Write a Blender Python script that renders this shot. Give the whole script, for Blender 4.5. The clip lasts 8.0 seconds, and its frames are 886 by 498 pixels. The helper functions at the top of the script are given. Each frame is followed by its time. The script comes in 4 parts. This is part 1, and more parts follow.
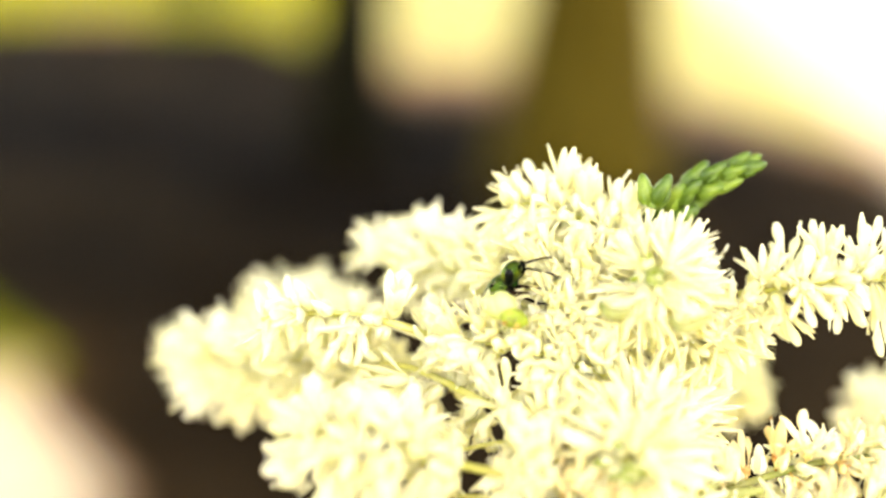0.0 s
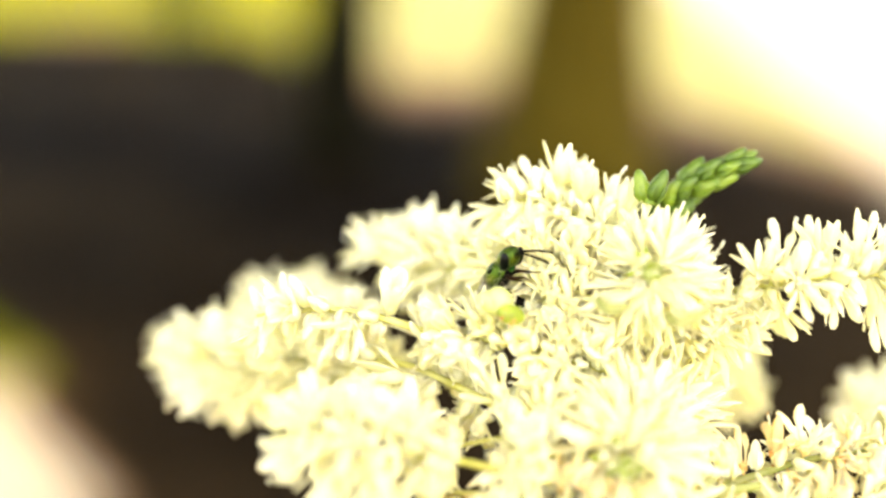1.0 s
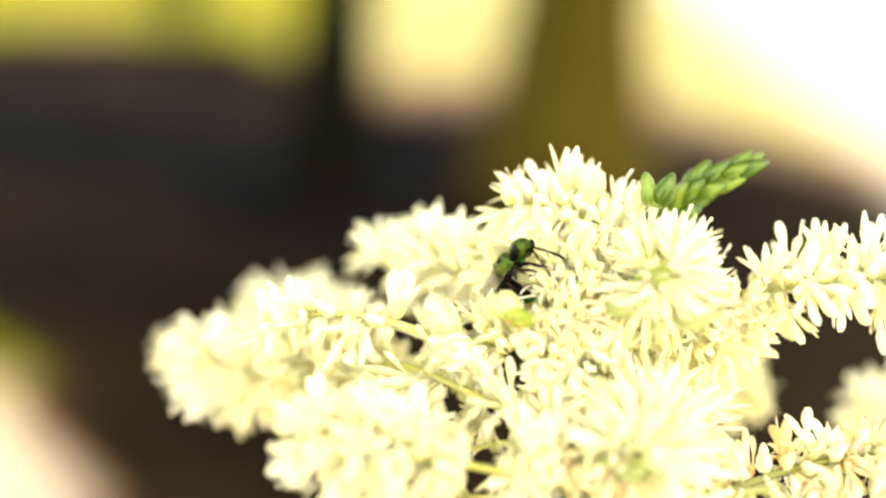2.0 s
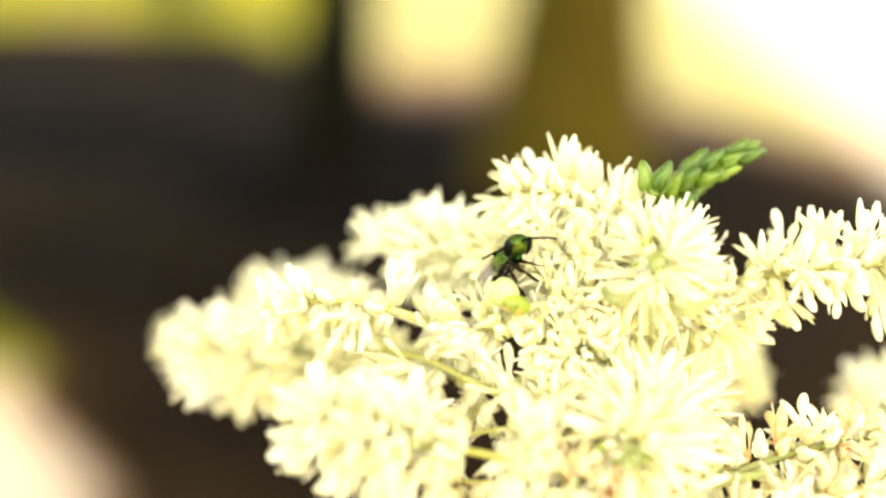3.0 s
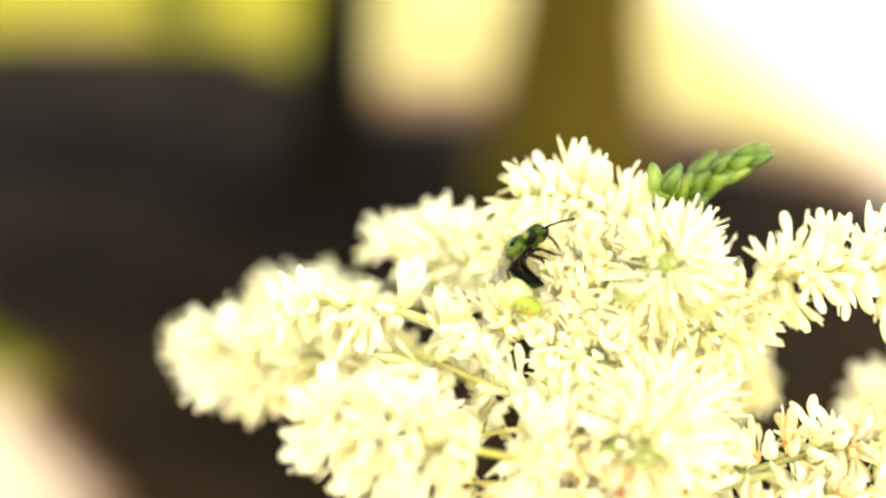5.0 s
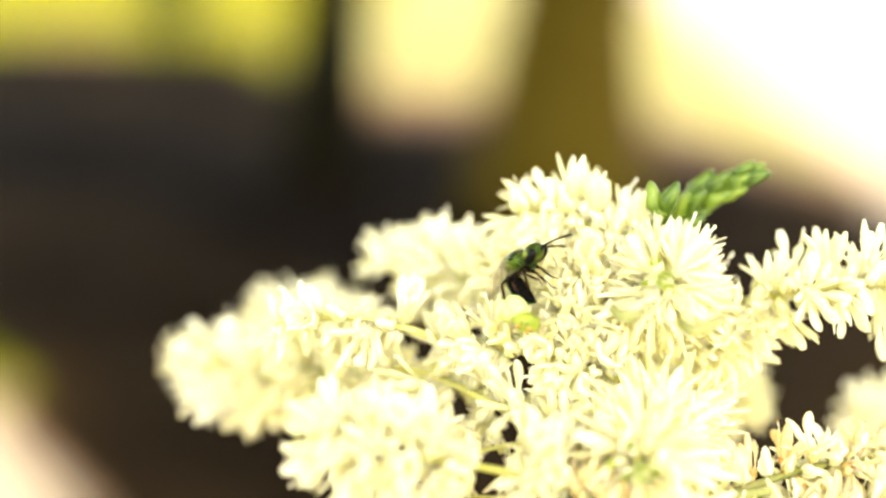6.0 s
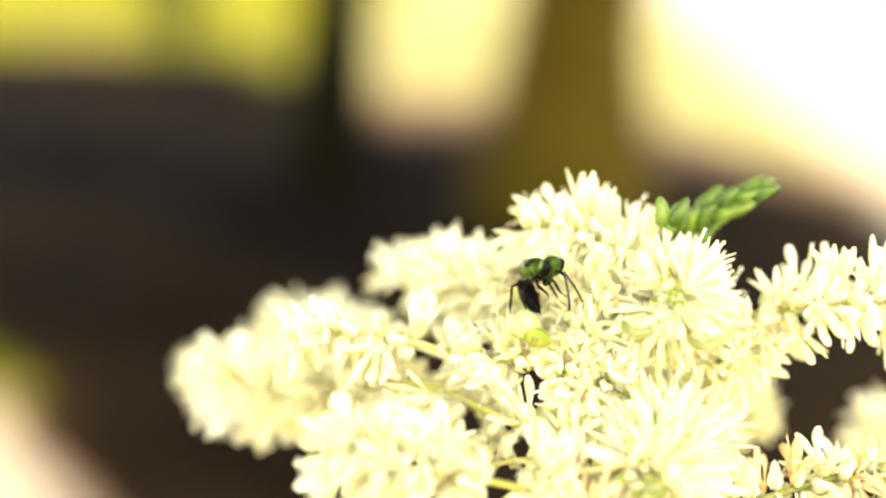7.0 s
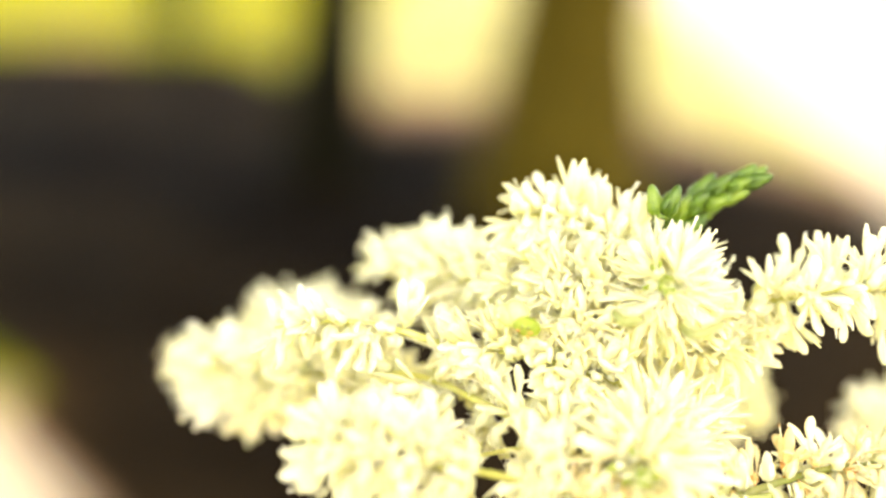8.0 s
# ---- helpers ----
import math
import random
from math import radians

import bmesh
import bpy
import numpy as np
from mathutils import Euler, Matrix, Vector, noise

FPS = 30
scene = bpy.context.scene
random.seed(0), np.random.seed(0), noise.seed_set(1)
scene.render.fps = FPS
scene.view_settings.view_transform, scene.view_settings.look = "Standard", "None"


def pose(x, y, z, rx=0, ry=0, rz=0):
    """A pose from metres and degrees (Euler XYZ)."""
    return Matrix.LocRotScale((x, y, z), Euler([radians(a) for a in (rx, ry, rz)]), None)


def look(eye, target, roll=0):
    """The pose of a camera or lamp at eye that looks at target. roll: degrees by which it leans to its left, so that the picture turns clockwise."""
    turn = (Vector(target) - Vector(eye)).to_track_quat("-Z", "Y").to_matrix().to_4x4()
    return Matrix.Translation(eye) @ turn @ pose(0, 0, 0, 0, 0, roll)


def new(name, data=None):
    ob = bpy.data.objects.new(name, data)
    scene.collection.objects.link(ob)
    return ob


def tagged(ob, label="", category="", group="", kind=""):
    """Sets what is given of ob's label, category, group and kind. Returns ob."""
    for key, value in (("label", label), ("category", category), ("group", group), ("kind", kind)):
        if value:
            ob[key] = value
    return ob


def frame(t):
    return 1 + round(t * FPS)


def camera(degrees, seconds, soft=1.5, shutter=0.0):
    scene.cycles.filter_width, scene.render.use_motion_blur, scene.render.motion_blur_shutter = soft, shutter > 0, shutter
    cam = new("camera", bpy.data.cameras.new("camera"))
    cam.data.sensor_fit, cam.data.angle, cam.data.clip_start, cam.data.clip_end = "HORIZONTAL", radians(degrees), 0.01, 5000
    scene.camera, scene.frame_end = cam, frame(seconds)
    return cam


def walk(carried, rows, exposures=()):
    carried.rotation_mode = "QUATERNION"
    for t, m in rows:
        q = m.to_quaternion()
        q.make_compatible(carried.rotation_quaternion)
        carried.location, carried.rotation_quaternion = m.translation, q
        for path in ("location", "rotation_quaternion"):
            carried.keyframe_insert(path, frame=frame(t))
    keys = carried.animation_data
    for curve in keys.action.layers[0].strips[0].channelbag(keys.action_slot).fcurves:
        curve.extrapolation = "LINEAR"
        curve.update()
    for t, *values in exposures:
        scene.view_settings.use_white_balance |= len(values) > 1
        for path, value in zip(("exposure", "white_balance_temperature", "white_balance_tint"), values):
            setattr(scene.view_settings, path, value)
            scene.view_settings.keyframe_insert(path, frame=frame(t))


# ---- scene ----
EXPOSURE = 3.43
cam = camera(40, 8.0, soft=2.5, shutter=0.5)
# a small close-up lens opened wide: the far ground melts away
cam.data.dof.use_dof = True
cam.data.dof.focus_distance = 0.1178
cam.data.dof.aperture_fstop = 6.0
cam.data.dof.aperture_blades = 0

walk(cam, [
    (0, look((0.00223, -0.11167, 0.78186), (0.00091, 0.00117, 0.75095), -0.01)),
    (0.5, look((0.00234, -0.11176, 0.78101), (0.00150, 0.00114, 0.75031), 0.09)),
    (1, look((0.00172, -0.11182, 0.78057), (0.00127, 0.00125, 0.75053), 0.02)),
    (1.5, look((0.00039, -0.11138, 0.78072), (0.00047, 0.00180, 0.75108), 0.05)),
    (3, look((0.00080, -0.11258, 0.78059), (0.00072, 0.00032, 0.74991), -0.14)),
    (3.5, look((-0.00000, -0.11301, 0.78028), (-0.00003, 0.00000, 0.75000), -0.06)),
    (4, look((-0.00197, -0.11328, 0.78060), (-0.00201, -0.00021, 0.75053), 0.03)),
    (4.5, look((-0.00064, -0.11335, 0.78093), (-0.00066, -0.00023, 0.75106), 0.04)),
    (4.7, look((-0.00040, -0.11336, 0.77960), (-0.00040, -0.00019, 0.74992), -0.09)),
    (5.8, look((-0.00094, -0.11352, 0.77953), (-0.00023, -0.00008, 0.75088), 0.31)),
    (6, look((-0.00114, -0.11412, 0.78044), (-0.00034, -0.00064, 0.75193), 0.39)),
    (6.5, look((0.00073, -0.11522, 0.78135), (0.00147, -0.00172, 0.75295), 0.18)),
    (7, look((-0.00185, -0.11475, 0.78178), (-0.00144, -0.00118, 0.75366), 0.25)),
    (7.5, look((0.00004, -0.11406, 0.78097), (0.00066, -0.00051, 0.75276), 0.26)),
    (8, look((-0.00094, -0.11364, 0.78052), (-0.00036, -0.00013, 0.75219), 0.37)),
], exposures=[(0, EXPOSURE, 10000, 22), (8, EXPOSURE, 10000, 22)])

# ---- light ----
SUN_ELEVATION, SUN_AZIMUTH = 57.0, 160.0          # azimuth clockwise from +y
world = bpy.data.worlds.new("sky")
scene.world = world
world.use_nodes = True
wn = world.node_tree.nodes
sky = wn.new("ShaderNodeTexSky")
sky.sky_type = "NISHITA"
sky.sun_disc = False
sky.sun_elevation = radians(SUN_ELEVATION)
sky.sun_rotation = radians(SUN_AZIMUTH)
wn["Background"].inputs["Strength"].default_value = 0.15
world.node_tree.links.new(sky.outputs[0], wn["Background"].inputs["Color"])

sun = new("sun", bpy.data.lights.new("sun", "SUN"))
sun.data.energy, sun.data.angle, sun.data.color = 1.25, radians(4), (1.0, 0.95, 0.86)
sun_from = Vector((math.sin(radians(SUN_AZIMUTH)) * math.cos(radians(SUN_ELEVATION)),
                   math.cos(radians(SUN_AZIMUTH)) * math.cos(radians(SUN_ELEVATION)),
                   math.sin(radians(SUN_ELEVATION))))
sun.matrix_world = look(sun_from * 20, (0, 0, 0))


# ---- materials ----
def material(name, colours, rough=0.6, scale=200.0, metal=0.0, bump=0.0, bump_scale=400.0, translucent=0.0,
             vary=0.0, spec=0.5):
    """Noise between colours at two scales, a bump, and light let through."""
    m = bpy.data.materials.new(name)
    m.use_nodes = True
    n, l = m.node_tree.nodes, m.node_tree.links
    b = n["Principled BSDF"]
    b.inputs["Roughness"].default_value = rough
    b.inputs["Metallic"].default_value = metal
    b.inputs["Specular IOR Level"].default_value = spec
    co = n.new("ShaderNodeTexCoord")
    big, fine = n.new("ShaderNodeTexNoise"), n.new("ShaderNodeTexNoise")
    big.inputs["Scale"].default_value, big.inputs["Detail"].default_value = scale, 3
    fine.inputs["Scale"].default_value, fine.inputs["Detail"].default_value = scale * 7, 2
    l.new(co.outputs["Object"], big.inputs["Vector"])
    l.new(co.outputs["Object"], fine.inputs["Vector"])
    mix = n.new("ShaderNodeMath")
    mix.operation = "MULTIPLY_ADD"
    l.new(fine.outputs["Fac"], mix.inputs[0])
    mix.inputs[1].default_value = 0.35
    add = n.new("ShaderNodeMath")
    add.operation = "MULTIPLY_ADD"
    l.new(big.outputs["Fac"], add.inputs[0])
    add.inputs[1].default_value, add.inputs[2].default_value = 1.3, -0.32
    l.new(add.outputs[0], mix.inputs[2])
    last = mix
    if vary:
        info = n.new("ShaderNodeObjectInfo")
        more = n.new("ShaderNodeMath")
        more.operation = "MULTIPLY_ADD"
        l.new(info.outputs["Random"], more.inputs[0])
        more.inputs[1].default_value = vary
        l.new(mix.outputs[0], more.inputs[2])
        less = n.new("ShaderNodeMath")
        less.operation = "SUBTRACT"
        l.new(more.outputs[0], less.inputs[0])
        less.inputs[1].default_value = vary / 2
        last = less
    ramp = n.new("ShaderNodeValToRGB")
    els = ramp.color_ramp.elements
    while len(els) < len(colours):
        els.new(0.5)
    for i, c in enumerate(colours):
        els[i].position = 0.2 + 0.6 * i / max(1, len(colours) - 1)
        els[i].color = (*c, 1)
    l.new(last.outputs[0], ramp.inputs["Fac"])
    l.new(ramp.outputs[0], b.inputs["Base Color"])
    if bump:
        bn = n.new("ShaderNodeTexNoise")
        bn.inputs["Scale"].default_value, bn.inputs["Detail"].default_value = bump_scale, 4
        l.new(co.outputs["Object"], bn.inputs["Vector"])
        bu = n.new("ShaderNodeBump")
        bu.inputs["Strength"].default_value = min(1.0, bump)
        bu.inputs["Distance"].default_value = 0.6 / bump_scale
        l.new(bn.outputs["Fac"], bu.inputs["Height"])
        l.new(bu.outputs[0], b.inputs["Normal"])
    if translucent:
        tr = n.new("ShaderNodeBsdfTranslucent")
        ms = n.new("ShaderNodeMixShader")
        ms.inputs[0].default_value = translucent
        l.new(ramp.outputs[0], tr.inputs["Color"])
        l.new(b.outputs[0], ms.inputs[1])
        l.new(tr.outputs[0], ms.inputs[2])
        l.new(ms.outputs[0], n["Material Output"].inputs["Surface"])
    return m


PETAL = material("petal", [(0.955, 0.930, 0.635), (0.967, 0.949, 0.72), (0.972, 0.960, 0.785)], 0.6, 500, spec=0.06, translucent=0.70, vary=0.5)
STAMEN = material("stamen", [(0.94, 0.925, 0.66), (0.96, 0.955, 0.78)], 0.6, 900, spec=0.15, translucent=0.55)
FADED = material("faded_petal", [(0.86, 0.70, 0.36), (0.91, 0.82, 0.50), (0.94, 0.90, 0.64)], 0.6, 400, spec=0.08, translucent=0.5, vary=0.8)
ANTHER = material("anther", [(0.82, 0.74, 0.36), (0.88, 0.84, 0.58)], 0.7, 2500, bump=0.4, bump_scale=6000)
FRUIT = material("pale_fruit_skin", [(0.46, 0.54, 0.13), (0.74, 0.77, 0.34)], 0.5, 350, spec=0.15, translucent=0.4)
LIME = material("young_fruit_skin", [(0.20, 0.28, 0.02), (0.37, 0.45, 0.07)], 0.5, 700, spec=0.2, translucent=0.3)
RUST = material("rusty_centre", [(0.42, 0.18, 0.05), (0.58, 0.36, 0.12), (0.70, 0.58, 0.25)], 0.7, 1500, spec=0.1, vary=0.8)
CALYX = material("calyx", [(0.86, 0.85, 0.50), (0.93, 0.92, 0.68)], 0.5, 900, translucent=0.45, vary=0.6)
STEM = material("stem", [(0.142, 0.1775, 0.0213), (0.2343, 0.2556, 0.0568), (0.2982, 0.2982, 0.0923)], 0.5, 300, bump=0.3, bump_scale=1500, translucent=0.1)
BRANCH = material("flower_branch_skin", [(0.46, 0.47, 0.09), (0.56, 0.55, 0.15), (0.66, 0.64, 0.24)], 0.5, 300, bump=0.3, bump_scale=1500, translucent=0.25)
BUD = material("bud", [(0.04, 0.095, 0.004), (0.08, 0.16, 0.008), (0.16, 0.25, 0.022)], 0.5, 700, bump=0.25, bump_scale=2500, translucent=0.12, vary=0.4)
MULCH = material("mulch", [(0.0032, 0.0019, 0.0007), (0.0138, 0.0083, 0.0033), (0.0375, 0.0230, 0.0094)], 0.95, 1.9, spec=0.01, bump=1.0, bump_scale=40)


def shade_patch(m, centre, size, depth):
    """Tree shade painted into the mulch: a darker patch with a ragged rim."""
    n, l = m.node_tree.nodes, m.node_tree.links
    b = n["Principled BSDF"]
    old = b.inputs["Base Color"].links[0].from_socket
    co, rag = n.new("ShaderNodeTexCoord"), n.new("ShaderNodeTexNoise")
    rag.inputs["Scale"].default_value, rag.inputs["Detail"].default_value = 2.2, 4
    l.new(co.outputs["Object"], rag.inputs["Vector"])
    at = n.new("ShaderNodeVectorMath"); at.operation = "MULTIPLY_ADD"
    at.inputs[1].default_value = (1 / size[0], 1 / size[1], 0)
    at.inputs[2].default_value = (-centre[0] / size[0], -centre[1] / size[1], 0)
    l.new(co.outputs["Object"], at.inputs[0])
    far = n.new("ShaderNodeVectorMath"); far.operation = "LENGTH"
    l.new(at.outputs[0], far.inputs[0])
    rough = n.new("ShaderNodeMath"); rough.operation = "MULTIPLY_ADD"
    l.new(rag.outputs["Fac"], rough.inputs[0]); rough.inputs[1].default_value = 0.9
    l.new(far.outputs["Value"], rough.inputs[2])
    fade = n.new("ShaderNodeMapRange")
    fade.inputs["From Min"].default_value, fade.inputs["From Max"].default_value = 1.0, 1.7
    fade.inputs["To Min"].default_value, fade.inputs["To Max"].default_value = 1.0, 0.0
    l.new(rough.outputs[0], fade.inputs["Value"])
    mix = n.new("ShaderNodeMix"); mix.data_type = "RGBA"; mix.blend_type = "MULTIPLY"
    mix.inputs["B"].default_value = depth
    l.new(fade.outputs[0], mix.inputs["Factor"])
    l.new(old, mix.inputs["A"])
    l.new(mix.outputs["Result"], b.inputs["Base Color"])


# shade about the slender trunk and further left, painted as darker mulch
shade_patch(MULCH, (-0.30, 3.9), (0.52, 1.4), (0.30, 0.30, 0.30, 1))
shade_patch(MULCH, (-1.35, 4.35), (1.0, 0.62), (0.42, 0.40, 0.45, 1))
BARK_OCHRE = material("ochre_bark", [(0.040, 0.0275, 0.0025), (0.052, 0.036, 0.0040), (0.065, 0.046, 0.006)], 0.95, 6, spec=0.05, bump=1.0, bump_scale=30)
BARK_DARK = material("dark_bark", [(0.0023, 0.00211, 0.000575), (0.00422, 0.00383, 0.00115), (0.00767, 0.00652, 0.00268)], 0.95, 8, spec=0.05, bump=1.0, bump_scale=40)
LEAF = material("tree_leaf", [(0.036, 0.052, 0.005), (0.052, 0.070, 0.008), (0.075, 0.090, 0.012)], 0.5, 3, translucent=0.25)
GRASS = material("grass", [(0.0383, 0.046, 0.00767), (0.0575, 0.0633, 0.0134), (0.0805, 0.0805, 0.023)], 0.6, 4, translucent=0.3)
METAL_GREEN = material("metallic_green_cuticle", [(0.008, 0.020, 0.002), (0.034, 0.076, 0.006), (0.125, 0.165, 0.016)], 0.40, 1100, metal=0.85, bump=0.5, bump_scale=9000)
METAL_TEAL = material("metallic_teal_cuticle", [(0.003, 0.042, 0.010), (0.008, 0.13, 0.024), (0.08, 0.18, 0.012)], 0.26, 500, metal=0.9, bump=0.3, bump_scale=9000)
BLACK = material("black_cuticle", [(0.0008, 0.0006, 0.0003), (0.003, 0.0025, 0.001)], 0.5, 1500, spec=0.035)
EYE = material("compound_eye", [(0.00071, 0.001065, 0.00071), (0.00284, 0.00426, 0.00213)], 0.3, 2500, spec=0.1, bump=0.3, bump_scale=20000)
LEG = material("leg_cuticle", [(0.002, 0.0015, 0.0006), (0.007, 0.004, 0.0015), (0.075, 0.028, 0.008)], 0.5, 900, spec=0.05)
FUZZ = material("fuzz", [(0.30, 0.27, 0.15), (0.48, 0.43, 0.28)], 0.6, 3000, translucent=0.4)
VEIN = material("wing_vein", [(0.05, 0.03, 0.015), (0.09, 0.05, 0.02)], 0.5, 900)


def wing_film():
    m = bpy.data.materials.new("wing_film")
    m.use_nodes = True
    n, l = m.node_tree.nodes, m.node_tree.links
    b = n["Principled BSDF"]
    b.inputs["Base Color"].default_value = (0.14, 0.11, 0.075, 1)
    b.inputs["Roughness"].default_value = 0.22
    tr = n.new("ShaderNodeBsdfTransparent")
    ms = n.new("ShaderNodeMixShader")
    no = n.new("ShaderNodeTexNoise")
    no.inputs["Scale"].default_value = 700
    mr = n.new("ShaderNodeMapRange")
    mr.inputs["To Min"].default_value, mr.inputs["To Max"].default_value = 0.10, 0.28
    l.new(no.outputs["Fac"], mr.inputs["Value"])
    l.new(mr.outputs[0], ms.inputs[0])
    l.new(tr.outputs[0], ms.inputs[1])
    l.new(b.outputs[0], ms.inputs[2])
    l.new(ms.outputs[0], n["Material Output"].inputs["Surface"])
    return m


WING = wing_film()


# ---- mesh tools ----
class Geo:
    """Vertices and faces gathered for one mesh."""

    def __init__(self):
        self.v, self.f, self.m = [], [], []

    def loft(self, path, radii, sides=6, mat=0, flat=1.0, side=None, cap=True):
        """A tube along path; flat squeezes it across `side`."""
        start = len(self.v)
        n = len(path)
        path = [Vector(p) for p in path]
        ref = side
        for i, p in enumerate(path):
            d = (path[min(i + 1, n - 1)] - path[max(i - 1, 0)])
            d = d.normalized() if d.length > 1e-12 else Vector((0, 0, 1))
            a = ref if ref is not None else (Vector((1, 0, 0)) if abs(d.x) < 0.8 else Vector((0, 1, 0)))
            a = (a - d * a.dot(d)).normalized()
            b = d.cross(a)
            r = radii[i]
            for k in range(sides):
                w = 2 * math.pi * k / sides
                self.v.append(p + a * (math.cos(w) * r) + b * (math.sin(w) * r * flat))
        for i in range(n - 1):
            for k in range(sides):
                k2 = (k + 1) % sides
                self.f.append((start + i * sides + k, start + i * sides + k2, start + (i + 1) * sides + k2, start + (i + 1) * sides + k))
                self.m.append(mat)
        if cap:
            self.f.append(tuple(start + k for k in reversed(range(sides))))
            self.f.append(tuple(start + (n - 1) * sides + k for k in range(sides)))
            self.m += [mat, mat]

    def ball(self, centre, axis, length, width, mat=0, sides=6, rings=4, flat=1.0, side=None):
        """An egg with its long axis along axis."""
        c, a = Vector(centre), Vector(axis).normalized()
        pts, rad = [], []
        for i in range(rings + 1):
            u = -1 + 2 * i / rings
            u = math.sin(u * math.pi / 2)
            pts.append(c + a * (u * length / 2))
            rad.append(max(0.08, math.sqrt(max(0.0, 1 - u * u))) * width / 2)
        self.loft(pts, rad, sides, mat, flat, side)

    def mesh(self, name, mats, smooth=True):
        me = bpy.data.meshes.new(name)
        me.from_pydata([tuple(v) for v in self.v], [], self.f)
        for m in mats:
            me.materials.append(m)
        me.polygons.foreach_set("material_index", self.m)
        if smooth:
            me.polygons.foreach_set("use_smooth", [True] * len(self.f))
        me.update()
        return me


def part(name, data, parent, label="", m=None):
    ob = new(name, data)
    ob.parent = parent
    if m is not None:
        ob.matrix_basis = m
    return tagged(ob, label) if label else ob


def orient(p, forward, up):
    """A pose at p whose +y looks along forward and whose +z leans to up."""
    f = Vector(forward).normalized()
    u = Vector(up)
    u = (u - f * u.dot(f)).normalized()
    r = f.cross(u)
    return Matrix.Translation(p) @ Matrix((r, f, u)).transposed().to_4x4()


def curve(points, n):
    """n points evenly along a smooth line through points."""
    p = [Vector(q) for q in points]
    p = [p[0] * 2 - p[1]] + p + [p[-1] * 2 - p[-2]]
    out = []
    for i in range(1, len(p) - 2):
        for k in range(24):
            t = k / 24
            a, b, c, d = p[i - 1:i + 3]
            out.append(0.5 * (2 * b + (c - a) * t + (2 * a - 5 * b + 4 * c - d) * t * t + (3 * b - a - 3 * c + d) * t ** 3))
    out.append(p[-2])
    run = [0.0]
    for i in range(1, len(out)):
        run.append(run[-1] + (out[i] - out[i - 1]).length)
    res = []
    for k in range(n):
        s = run[-1] * k / (n - 1)
        i = min(len(run) - 2, max(0, int(np.searchsorted(run, s)) - 1))
        w = (s - run[i]) / max(1e-9, run[i + 1] - run[i])
        res.append(out[i].lerp(out[i + 1], w))
    return res, run[-1]


# ---- ground ----
# the far edge of the bed: x, and how far it reaches
BED = [(-6.0, 0.1), (-5.0, 7.5), (-4.0, 9.7), (-1.7, 9.5), (-1.3, 8.6), (-0.85, 7.3), (-0.5, 6.6), (-0.3, 6.7), (0.35, 6.7), (0.95, 5.6), (1.35, 4.5), (1.6, 3.7), (2.0, 2.2), (2.6, 0.1)]


def across_bed(x, y):
    """0 under the flower to 1 at the bed's far edge."""
    return y / float(np.interp(x, [p[0] for p in BED], [p[1] for p in BED]))


def build_ground():
    g = bmesh.new()
    xs = [-400, -120, -40, -20] + [-12 + 0.5 * i for i in range(49)] + [20, 40, 120, 400]
    ys = [-400, -120, -40, -10] + [-4 + 0.5 * i for i in range(57)] + [30, 50, 120, 400]
    grid = [[g.verts.new((x, y, 0.02 * noise.noise(Vector((x * 0.7, y * 0.7, 0))) if abs(x) < 13 and -5 < y < 25 else 0)) for y in ys] for x in xs]
    for i in range(len(xs) - 1):
        for j in range(len(ys) - 1):
            g.faces.new((grid[i][j], grid[i + 1][j], grid[i + 1][j + 1], grid[i][j + 1]))
    me = bpy.data.meshes.new("ground")
    g.to_mesh(me)
    g.free()
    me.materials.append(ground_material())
    return tagged(new("ground", me), "dark bark mulch bed giving way to sunlit lawn", "ground", kind="structure")


